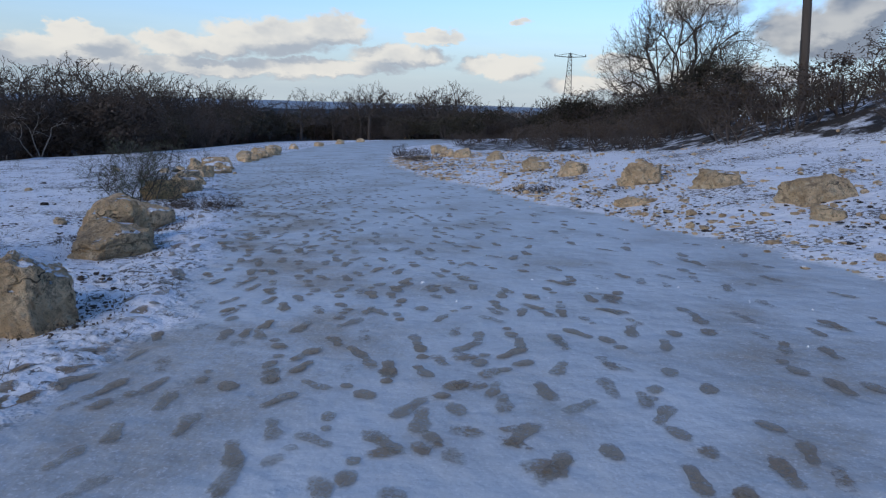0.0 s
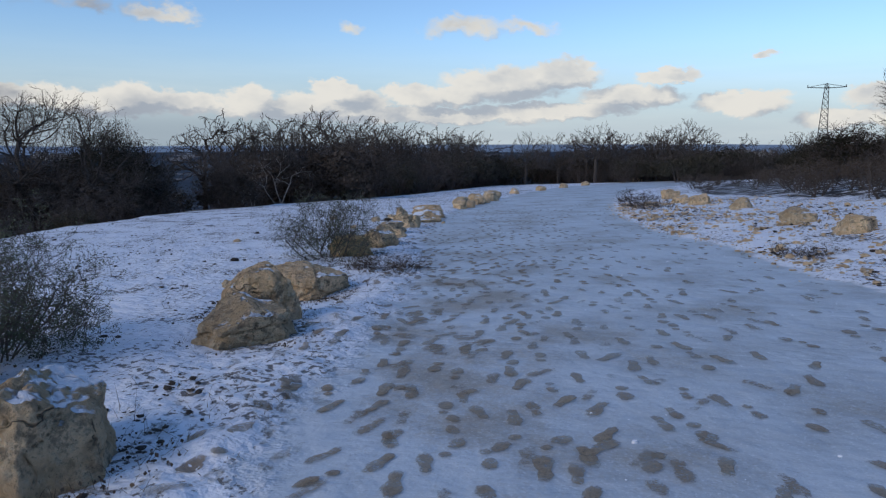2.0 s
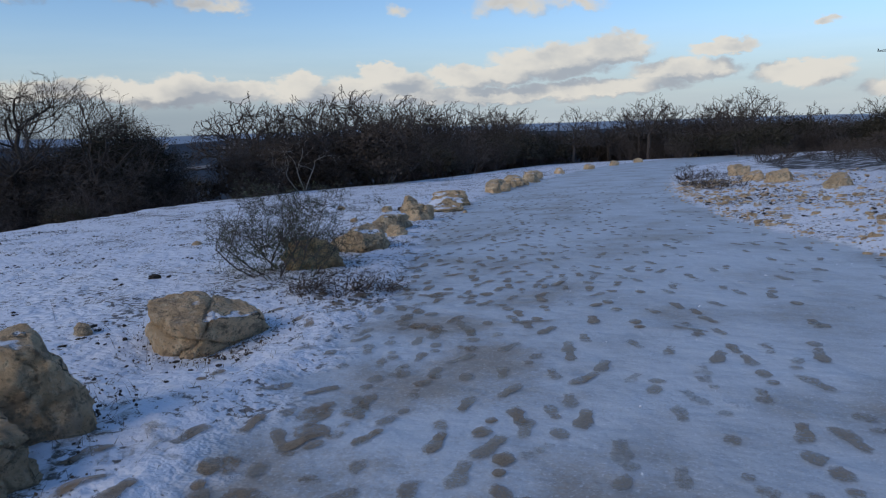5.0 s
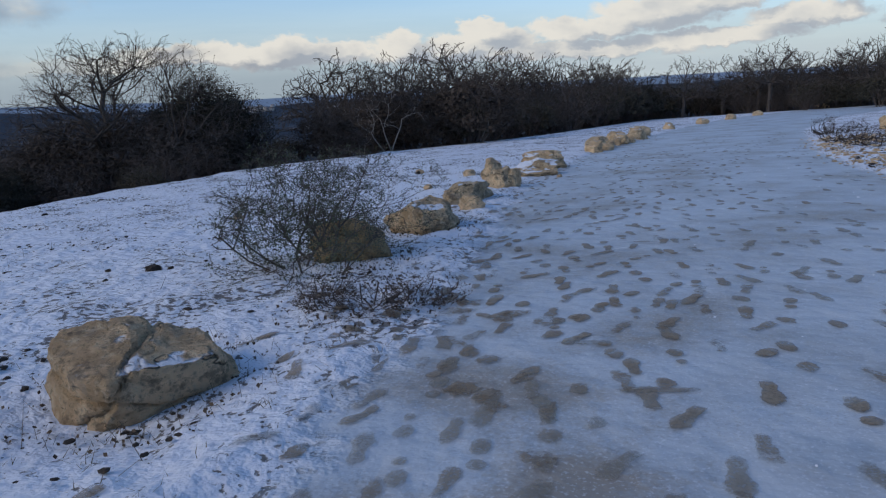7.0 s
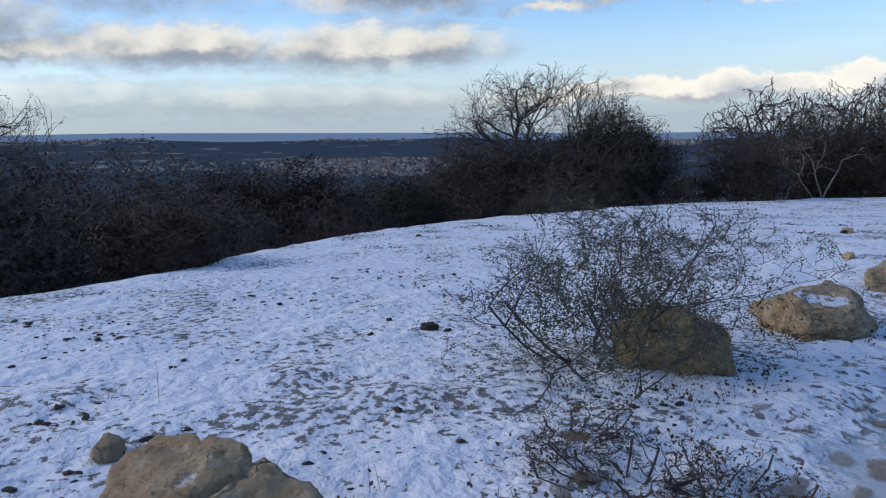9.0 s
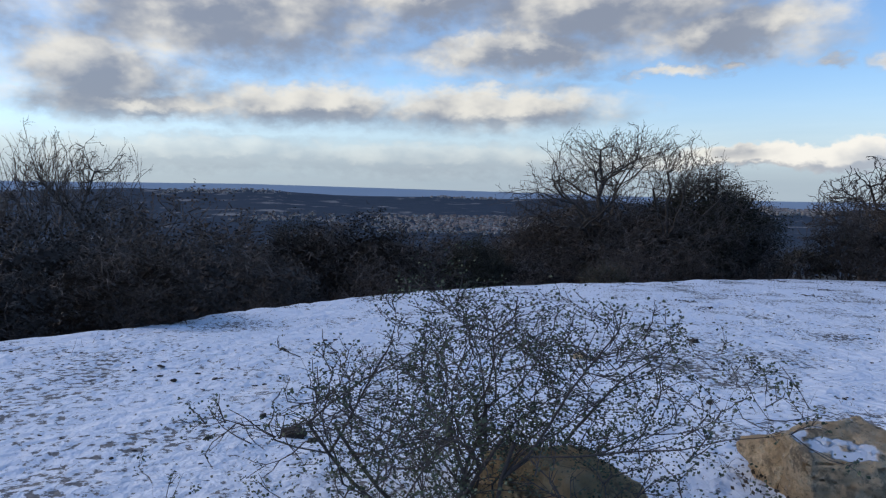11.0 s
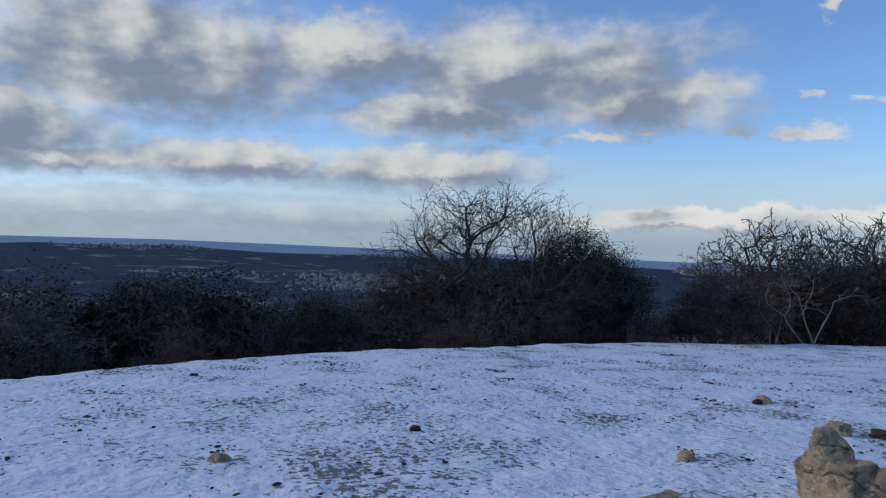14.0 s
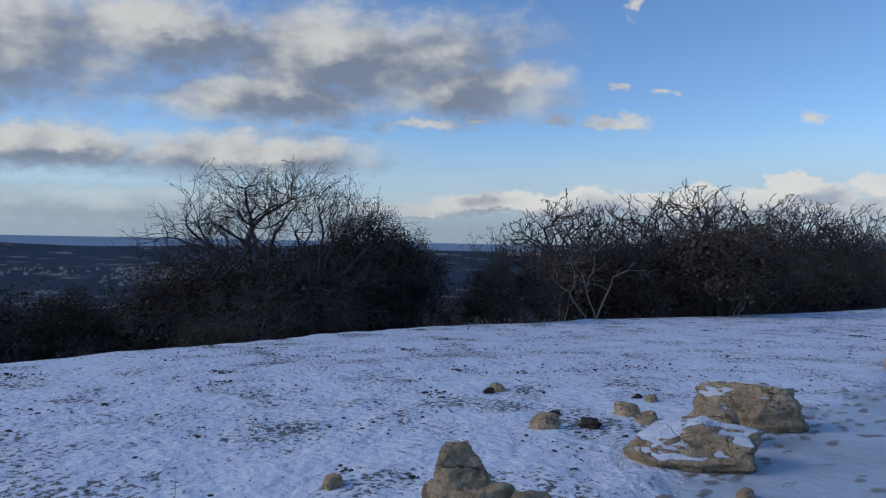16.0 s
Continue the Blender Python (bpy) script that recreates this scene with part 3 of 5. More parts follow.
def tree_meshes(seed, height, radius, spread, stems=1, limbs=6, subs=5, twigs=5, tips=4, leaf=None, leaves=0, leaf_size=0.09, girth=0.16, bole=0.28, bark=None, twist=0.28, low=False, thick=0.010, dome=False, flare=0.45, lite=False, dense=False, pull=0.36):
    """Trunk and limbs, crown of twigs, and foliage of a tree that stands at the origin."""
    rng = random.Random(seed)
    wood, crown, foliage = Geo(), Geo(), Geo()
    spots = []
    for s in range(stems):
        lean = Vector((rng.gauss(0, 0.12 if stems == 1 else flare), rng.gauss(0, 0.12 if stems == 1 else flare), 1))
        base = Vector((rng.gauss(0, 0.1), rng.gauss(0, 0.1), -0.25)) if stems > 1 else Vector((0, 0, -0.3))
        trunk, tr = grow(rng, wood, base, lean, height * (bole if stems == 1 else 0.5) + 0.3, girth, 5, 0.10, 0.05, 7 if stems == 1 else 5, 0.7)
        for i in range(limbs):
            k = rng.uniform(0.55, 1.0) if not low else rng.uniform(0.2, 1.0)
            at = trunk[min(5, 1 + int(k * 5))]
            out = side_way(rng, Vector((0, 0, 1)), spread)
            L = height * (1 - bole) * rng.uniform(0.62, 0.95)
            limb, lr = grow(rng, wood, at, out, L, girth * rng.uniform(0.4, 0.62), 6, twist, 0.07, 3 if lite else 5, 0.3)
            for j in range(subs):
                q = rng.randint(2, 6)
                sub, sr = grow(rng, wood, limb[q], side_way(rng, (limb[q] - limb[q - 1]).normalized(), 0.85), L * rng.uniform(0.3, 0.5), lr[q] * 0.6, 4, twist, 0.06, 3 if lite else 4, 0.35)
                for n in range(twigs):
                    h = rng.randint(1, 4)
                    tw, wr = grow(rng, crown, sub[h], side_way(rng, (sub[h] - sub[h - 1]).normalized(), 0.9), L * rng.uniform(0.14, 0.26), max(thick, sr[h] * 0.55), 3, 0.28, 0.05, 3, 0.5, lite)
                    spots.append(tw[-1])
                    spots.append(tw[-2])
                    for t in range(tips):
                        h2 = rng.randint(1, 3)
                        fin, _ = grow(rng, crown, tw[h2], side_way(rng, (tw[h2] - tw[h2 - 1]).normalized(), 0.8), L * rng.uniform(0.06, 0.12), max(thick * 0.65, wr[h2] * 0.6), 2, 0.2, 0.06, 3, 0.6, lite)
                        spots.append(fin[-1])
    wrap = shaped([wood, crown], height, radius, pull)
    spots = [wrap(Vector((p.x, p.y, max(0.02, p.z)))) for p in spots]
    if dome:
        clusters = []
        for i in range(260):
            a, e = rng.uniform(0, 6.2832), math.asin(rng.uniform(-0.25, 1.0))
            f = rng.uniform(0.72, 1.0) * (1 + 0.3 * noise.noise(Vector((math.cos(a) * 1.7, math.sin(a) * 1.7, e * 2 + seed))))
            clusters.append(Vector((radius * f * math.cos(e) * math.cos(a), radius * f * math.cos(e) * math.sin(a), height * (0.42 + 0.56 * f * math.sin(e)))))
        for i in range(leaves):
            c = clusters[i % 260]
            inner = i % 4 == 0
            c = Vector((c.x * 0.78, c.y * 0.78, c.z * 0.85)) if inner else c
            foliage.leaf(c + Vector((rng.gauss(0, 1), rng.gauss(0, 1), rng.gauss(0, 0.8))) * radius * 0.075, leaf_size * rng.uniform(0.7, 1.5) * (2.8 if inner else 1.0), rng)
    else:
        if dense:
            spots += [Vector((p.x * 0.85, p.y * 0.85, p.z * rng.uniform(0.25, 0.8))) for p in spots]
        for i in range(leaves):
            c = rng.choice(spots)
            foliage.leaf(c + Vector((rng.gauss(0, 1), rng.gauss(0, 1), rng.gauss(0, 1))) * leaf_size * 1.2, leaf_size * rng.uniform(0.7, 1.5), rng)
    parts = [("trunk", wood.mesh("trunk", bark or BARK)), ("crown", crown.mesh("crown", TWIG if not bark else bark))]
    if leaves:
        parts.append(("foliage", foliage.mesh("foliage", leaf)))
    return parts


KINDS = {}


def oak_meshes(seed, height, radius, bole, shells, tips, thick, girth, leaves=0, lite=False):
    """A bare oak: limbs reach from a short bole to the dome of the crown and fork on the way."""
    rng = random.Random(seed)
    at, parent, path, load = [Vector((0, 0, -0.3))], [-1], [0.0], [0.0]

    def add(p, i):
        at.append(p)
        parent.append(i)
        path.append(path[i] + (p - at[i]).length)
        load.append(0.0)
        return len(at) - 1

    top = 0
    for i in range(4):
        top = add(Vector((rng.gauss(0, 0.05), rng.gauss(0, 0.05), -0.3 + (bole + 0.3) * (i + 1) / 4)), top)
    ends = []
    for count, low, high in shells:
        aims = []
        for i in range(count):
            a, e = rng.uniform(0, 6.2832), math.asin(rng.uniform(-0.22, 1.0))
            lump = 1 + 0.16 * noise.noise(Vector((math.cos(a) * 2, math.sin(a) * 2, e * 2 + seed)))
            f = rng.uniform(low, high) * lump
            aims.append(Vector((radius * f * math.cos(e) * math.cos(a), radius * f * math.cos(e) * math.sin(a), bole + (height - bole) * (0.12 + 0.88 * f * math.sin(e)))))
        ends = []
        ref = np.array([tuple(p) for p in at[top:]])
        far = np.array(path[top:])
        for aim in aims:
            d = np.linalg.norm(ref - np.array(tuple(aim)), axis=1) + 0.28 * far
            i = top + int(np.argmin(d))
            span = (aim - at[i]).length
            steps = max(2, min(7, int(span / (radius * 0.07))))
            a, bow = at[i].copy(), Vector((rng.gauss(0, 1), rng.gauss(0, 1), rng.gauss(-0.3, 0.8))) * span * 0.10
            for k in range(1, steps + 1):
                u = k / steps
                kink = Vector((rng.gauss(0, 1), rng.gauss(0, 1), rng.gauss(0, 1))) * span * 0.022
                i = add(a.lerp(aim, u) + bow * (4 * u * (1 - u)) + kink, i)
            ends.append(i)
    crown, wood, foliage = Geo(), Geo(), Geo()
    kids = collections.defaultdict(list)
    for i in range(len(at) - 1, 0, -1):
        load[i] = max(load[i], 1.0)
        load[parent[i]] += load[i]
        kids[parent[i]].append(i)
    whole = load[0]

    def size(i):
        return max(thick * 1.15, girth * (load[i] / whole) ** 0.47)

    for i in range(1, len(at)):
        q = parent[i]
        r0, r1 = min(size(q), size(i) * 1.25), size(i)
        wood.tube([at[q], at[i]], [r0, r1], 7 if r1 > 0.07 else 4 if r1 > 0.03 else 3)
    for i in ends:
        d0 = (at[i] - at[parent[i]]).normalized()
        for t in range(tips):
            tw, wr = grow(rng, crown, at[i] if t else at[parent[i]], side_way(rng, d0, 0.75), radius * rng.uniform(0.07, 0.13), thick, 3, 0.28, 0.05, 3, 0.5, lite)
            for n in range(3):
                h = rng.randint(1, 3)
                fin, _ = grow(rng, crown, tw[h], side_way(rng, (tw[h] - tw[h - 1]).normalized(), 0.8), radius * rng.uniform(0.03, 0.06), thick * 0.7, 2, 0.2, 0.05, 3, 0.6, lite)
                if rng.random() * len(ends) * tips * 3 < leaves:
                    foliage.leaf(fin[-1], rng.uniform(0.03, 0.06), rng)
    parts = [("trunk", wood.mesh("trunk", BARK)), ("crown", crown.mesh("crown", TWIG))]
    if leaves:
        parts.append(("foliage", foliage.mesh("foliage", DRY_LEAF)))
    return parts



def plant(kind, name, x, y, size=1.0, turn=0.0, wide=1.0, z=None, **tags):
    ob = thing(name, x, y, z, turn, **tags)
    ob.scale = (size * wide, size * wide, size)
    for part_name, me in KINDS[kind]:
        child(part_name, me, ob)
    return ob


KINDS["broad"] = oak_meshes(111, 7.1, 5.3, 1.7, ((16, 0.45, 0.62), (90, 0.62, 0.88), (760, 0.70, 1.0)), 3, 0.0095, 0.28, leaves=1500)
KINDS["bare"] = oak_meshes(12, 6.0, 3.3, 2.0, ((9, 0.4, 0.62), (36, 0.6, 0.9), (150, 0.74, 1.0)), 2, 0.013, 0.17, lite=True)
KINDS["bare_b"] = oak_meshes(13, 6.0, 2.9, 2.3, ((8, 0.4, 0.62), (34, 0.6, 0.9), (140, 0.72, 1.0)), 2, 0.013, 0.16, lite=True)
KINDS["evergreen"] = tree_meshes(14, 5.2, 2.6, 0.8, limbs=8, subs=3, twigs=3, tips=1, leaf=DARK_LEAF, leaves=34000, leaf_size=0.045, girth=0.16, bole=0.3, low=True, dome=True)
KINDS["dead"] = tree_meshes(15, 4.6, 2.6, 0.9, stems=3, limbs=2, subs=3, twigs=2, tips=1, girth=0.06, bark=PALE_BARK, twist=0.38, thick=0.014, pull=0.9)
KINDS["brush"] = tree_meshes(16, 3.4, 2.0, 0.75, stems=7, limbs=3, subs=3, twigs=3, tips=1, girth=0.040, leaf=THICKET_LEAF, leaves=2600, leaf_size=0.055, bark=TWIG, low=True, thick=0.011, lite=True, dense=True)
KINDS["brush_b"] = tree_meshes(17, 3.2, 2.0, 0.9, stems=6, limbs=3, subs=2, twigs=2, tips=0, lite=True, girth=0.04, leaf=DARK_LEAF, leaves=4200, leaf_size=0.06, bark=TWIG, low=True, dome=True)
KINDS["brown_mass"] = tree_meshes(37, 3.7, 2.5, 0.9, stems=7, limbs=3, subs=3, twigs=3, tips=2, lite=True, girth=0.045, leaf=THICKET_LEAF, leaves=9500, leaf_size=0.062, bark=TWIG, low=True, dome=True, thick=0.011)
KINDS["upright"] = tree_meshes(18, 3.9, 1.2, 0.3, stems=8, limbs=3, subs=4, twigs=3, tips=2, girth=0.035, bole=0.3, twist=0.14, bark=TWIG, thick=0.012)
KINDS["thorn"] = tree_meshes(19, 1.12, 1.05, 1.1, dense=True, bole=0.15, stems=11, limbs=4, subs=4, twigs=4, tips=3, girth=0.010, leaf=OLIVE_LEAF, leaves=24000, leaf_size=0.0120, bark=TWIG, low=True, twist=0.34, thick=0.0030, flare=0.75, pull=0.6)
KINDS["thorn_thick"] = tree_meshes(29, 1.15, 1.05, 1.1, dense=True, bole=0.15, stems=14, limbs=4, subs=5, twigs=4, tips=3, girth=0.010, leaf=OLIVE_LEAF, leaves=36000, leaf_size=0.0125, bark=TWIG, low=True, twist=0.44, thick=0.0030, flare=0.75, pull=0.75)
KINDS["heath"] = tree_meshes(20, 1.0, 0.85, 1.0, stems=8, limbs=3, subs=2, twigs=3, tips=1, lite=True, girth=0.012, leaf=DRY_LEAF, leaves=900, leaf_size=0.026, bark=TWIG, low=True, thick=0.006)
KINDS["low_shrub"] = tree_meshes(21, 0.26, 0.46, 1.4, stems=14, limbs=4, subs=3, twigs=2, tips=2, girth=0.006, leaf=DRY_LEAF, leaves=900, leaf_size=0.017, bark=TWIG, low=True, thick=0.0025)


def place_trees():
    R = random.Random(5)
    oak = dict(label="large bare oak with crooked spreading limbs at the field edge", category="tree")
    bare = dict(label="bare leafless oak in the dark wood edge", category="tree", group="trees of the wood edge")
    ever = dict(label="dark green evergreen oak with dense small leaves", category="tree", group="trees of the wood edge")
    dead = dict(label="pale dead tree with several crooked stems", category="tree")
    plant("broad", "oak_tree", -29.0, 29.4, 1.02, 20, 1.04, **oak)
    for x, y, q in ((-27.2, 26.6, 0.75), (-28.0, 28.6, 0.85), (-28.6, 25.2, 0.85), (-27.6, 31.0, 1.0), (-31.5, 26.5, 1.15), (-31.0, 28.5, 1.3), (-30.5, 31.5, 1.35), (-32.5, 30.0, 1.4), (-26.6, 34.6, 0.9), (-29.5, 24.0, 1.0), (-28.2, 27.4, 1.05), (-27.4, 29.6, 1.0), (-29.6, 27.2, 1.25), (-28.6, 30.6, 1.2), (-27.3, 32.2, 1.0), (-30.2, 25.8, 1.2)):
        plant("brush", "thicket", x, y, q, x * 50, 1.1, label="brown leafless undergrowth below the large oak", category="bush", group="thickets of the wood edge")
    for x, y, q in ((-28.6, 27.6, 0.95), (-29.8, 26.2, 1.0), (-29.0, 30.2, 1.15), (-28.2, 31.6, 1.1), (-30.6, 28.2, 1.2), (-22.9, 35.6, 0.72), (-25.3, 42.4, 1.05), (-22.9, 43.2, 1.05), (-20.5, 45.4, 1.1)):
        plant("brown_mass", "thicket", x, y, q, x * 37, 1.1, label="dense brown mass of twigs and withered leaves", category="bush", group="thickets of the wood edge")
    plant("evergreen", "evergreen_oak", -28.0, 33.1, 1.1, 0, 0.98, **ever)
    plant("evergreen", "evergreen_oak", -30.4, 31.8, 0.85, 70, 1.0, **ever)
    plant("bare", "oak_tree", -30.8, 37.2, 0.82, 40, 0.5, **bare)
    plant("upright", "bush", -23.4, 35.0, 1.05, 0, 1.0, label="upright bare bush with thin brown stems", category="bush")
    plant("dead", "dead_tree", -23.9, 39.2, 0.62, 30, 1.0, **dead)
    plant("dead", "dead_tree", -21.8, 39.0, 0.66, 160, 0.95, **dead)
    plant("dead", "dead_tree", -19.6, 45.0, 0.4, 250, 1.4, **dead)
    plant("bare_b", "oak_tree", -28.9, 45.0, 1.05, 20, 0.8, **bare)
    plant("bare", "oak_tree", -27.2, 46.5, 1.0, 120, 0.7, **bare)
    for x, y, s in ((-34, 68.4, 1.4), (-29, 68.6, 1.3), (-24, 80, 1.15), (-17, 88, 1.05), (-12, 101, 1.25), (-7, 104, 1.3), (-3, 105, 1.2), (1, 105, 1.1)):
        plant(R.choice(("bare", "bare_b")), "oak_tree", x, y, s, R.uniform(0, 360), 1.0, **bare)
    for x, y, s in ((-28.5, 74, 0.8), (-26.5, 74, 0.7), (6.1, 104.7, 0.8), (10, 108, 0.55), (-36, 58, 0.9), (-20, 84, 0.75), (-9, 98, 0.8)):
        plant("evergreen", "evergreen_oak", x, y, s, R.uniform(0, 360), 1.0, **ever)
    for i in range(13):
        a = radians(R.uniform(-1, 17))
        d = R.uniform(84, 100)
        plant(R.choice(("bare", "bare_b")), "oak_tree", -d * math.sin(a), d * math.cos(a), R.uniform(0.95, 1.2), R.uniform(0, 360), 1.1, **bare)
    # a tall oak that leans over the left of the wood
    plant("broad", "oak_tree", -36, 6.4, 1.6, 200, 0.62, **oak)
    plant("bare_b", "oak_tree", -38, 2.0, 1.9, 100, 0.7, **bare)
    # the belt of wood behind the brow
    y = -6.0
    brush = dict(label="dense leafless brown thicket on the wood edge", category="bush", group="thickets of the wood edge")
    green = dict(label="dense dark evergreen thicket on the wood edge", category="bush", group="thickets of the wood edge")
    while y < 112:
        edge = float(line(y, BROW)) - 1.0
        for row in range(5 if y < 24 else 4):
            x = edge - 1.2 - row * 3.4 + R.uniform(-1.2, 1.2)
            yy = y + R.uniform(-1.3, 1.3)
            if row < 2 and 33 < yy < 43:
                continue
            s = R.uniform(0.75, 1.1) * float(np.interp(y, [24, 30, 42, 50, 70], [0.92, 0.8, 0.9, 1.12, 1.25]))
            if y < 24:
                s *= (0.42, 0.8, 1.2, 1.55, 1.75)[row]
            if R.random() < 0.18:
                plant("brush_b", "thicket", x, yy, min(s, 1.25), R.uniform(0, 360), 1.15, **green)
            elif y < 24 and R.random() < 0.5:
                plant("brown_mass", "thicket", x, yy, s * 0.9, R.uniform(0, 360), 1.15, **brush)
            else:
                plant("brush", "thicket", x, yy, s, R.uniform(0, 360), 1.15, **brush)
            if row in (1, 3) and R.random() < 0.75 and y > 44:
                plant(R.choice(("bare", "bare_b")), "oak_tree", x - 1.5, yy, R.uniform(0.85, 1.3), R.uniform(0, 360), 1.1, **bare)
        y += 3.3
    # the wood that goes on down the slope
    for i in range(60):
        y = R.uniform(-8, 44)
        x = float(line(y, BROW)) - R.uniform(20, 44)
        k = R.random()
        if k < 0.45:
            plant("brush", "thicket", x, y, R.uniform(1.5, 2.2), R.uniform(0, 360), 1.1, **brush)
        elif k < 0.8:
            plant("brush_b", "thicket", x, y, R.uniform(1.4, 2.0), R.uniform(0, 360), 1.1, **green)
        else:
            plant("bare_b", "oak_tree", x, y, R.uniform(0.9, 1.3), R.uniform(0, 360), 1.0, **bare)
    plant("evergreen", "evergreen_oak", -35, 16.4, 1.2, 10, 0.8, **ever)
    plant("evergreen", "evergreen_oak", -27, 22.0, 0.6, 30, 1.0, **ever)
    # across the end of the road
    for i in range(22):
        plant(R.choice(("brush", "brush", "brush_b")), "thicket", -12 + i * 1.1, 93 + R.uniform(0, 4) - abs(-3 - i * 0.2), R.uniform(0.7, 1.0), R.uniform(0, 360), 1.2, **brush)
    for i in range(26):
        x = -20 + i * 2.0
        for row in range(2):
            plant(R.choice(("brush", "brush_b")), "thicket", x + R.uniform(-1, 1), 99 + row * 6 + R.uniform(-2, 2) + max(0, x) * 0.3, R.uniform(1.3, 1.6), R.uniform(0, 360), 1.2, **brush)
        if i % 3 == 0:
            plant(R.choice(("bare", "bare_b")), "oak_tree", x, 108 + R.uniform(-2, 4), R.uniform(1.1, 1.4), R.uniform(0, 360), 1.0, **bare)
    # scrub on the bank
    heath = dict(label="brown wiry scrub dusted with snow on the bank", category="bush", group="scrub on the bank")
    for i in range(125):
        y = R.uniform(5, 31) if i < 92 else R.uniform(31, 70)
        b = float(np.interp(y, [-10, 12, 17, 20, 25, 40, 60], [9, 8.3, 6.6, 6.0, 6.5, 4.0, 3.0])) + abs(R.gauss(0, 1)) * 6
        plant("heath", "scrub_bush", float(line(y, ROAD_RIGHT)) + b, y, R.uniform(0.8, 1.7) if y < 35 else R.uniform(0.5, 1.1), R.uniform(0, 360), R.uniform(0.9, 1.4), **heath)
    bank = dict(label="bare oak with tangled twigs on the bank", category="tree")
    plant("broad", "oak_tree", 9.6, 30.0, 0.8, 70, 0.75, **bank)
    plant("evergreen", "evergreen_oak", 10.6, 28.6, 0.62, 10, 1.1, **ever)
    plant("brush", "thicket", 15.0, 24.0, 0.75, 10, 1.3, **brush)
    plant("brush_b", "thicket", 17.0, 22.0, 0.8, 50, 1.2, **green)
    plant("brush", "thicket", 17.5, 26.0, 0.9, 90, 1.2, **brush)
    plant("brush", "thicket", 13.0, 33.0, 0.7, 90, 1.2, **brush)
    # thickets along the top of the bank, under the pylon
    for i in range(34):
        a = radians(R.uniform(8.5, 21))
        d = R.uniform(52, 74)
        plant(R.choice(("brush", "brush", "brush_b")), "thicket", d * math.sin(a), d * math.cos(a), R.uniform(0.8, 1.15), R.uniform(0, 360), 1.2, **brush)
    for i in range(16):
        a = radians(R.uniform(-4, 8))
        d = R.uniform(78, 92)
        plant(R.choice(("brush", "brush_b")), "thicket", d * math.sin(a), d * math.cos(a), R.uniform(0.75, 1.0), R.uniform(0, 360), 1.2, **brush)
    for i in range(5):
        a = radians(R.uniform(15, 20))
        d = R.uniform(27, 42)
        plant(R.choice(("brush", "brush_b")), "thicket", d * math.sin(a), d * math.cos(a), R.uniform(0.45, 0.7), R.uniform(0, 360), 1.3, **brush)
    # bushes beside the road
    thorn = dict(label="thorny bush with small olive leaves on thin bare stems", category="bush")
    plant("thorn", "thorn_bush", -5.72, 13.95, 0.98, 15, 1.22, **thorn)
    plant("thorn_thick", "thorn_bush", -5.45, 7.1, 1.0, 140, 1.0, **thorn)
    for x, y, q in ((-4.85, 6.05, 0.17), (-5.3, 6.35, 0.2), (-4.55, 5.75, 0.12)):
        plant("brown_mass", "undergrowth", x, y, q, x * 90, 1.2, label="dark tangled undergrowth below a thorny bush", category="bush", group="low shrubs beside the road")
    low = dict(label="low grey-green shrub with snow caught in it", category="bush", group="low shrubs beside the road")
    for x, y, s in ((-4.25, 12.75, 0.85), (-4.0, 13.1, 0.7), (-4.75, 12.9, 0.65), (-4.4, 5.3, 0.9), (1.75, 14.9, 0.75), (2.1, 14.5, 0.7), (-0.6, 28.5, 1.6), (-1.2, 31, 1.7), (-1.7, 36, 2.0)):
        plant("low_shrub", "low_shrub", x, y, s, R.uniform(0, 360), 1.1, **low)


place_trees()


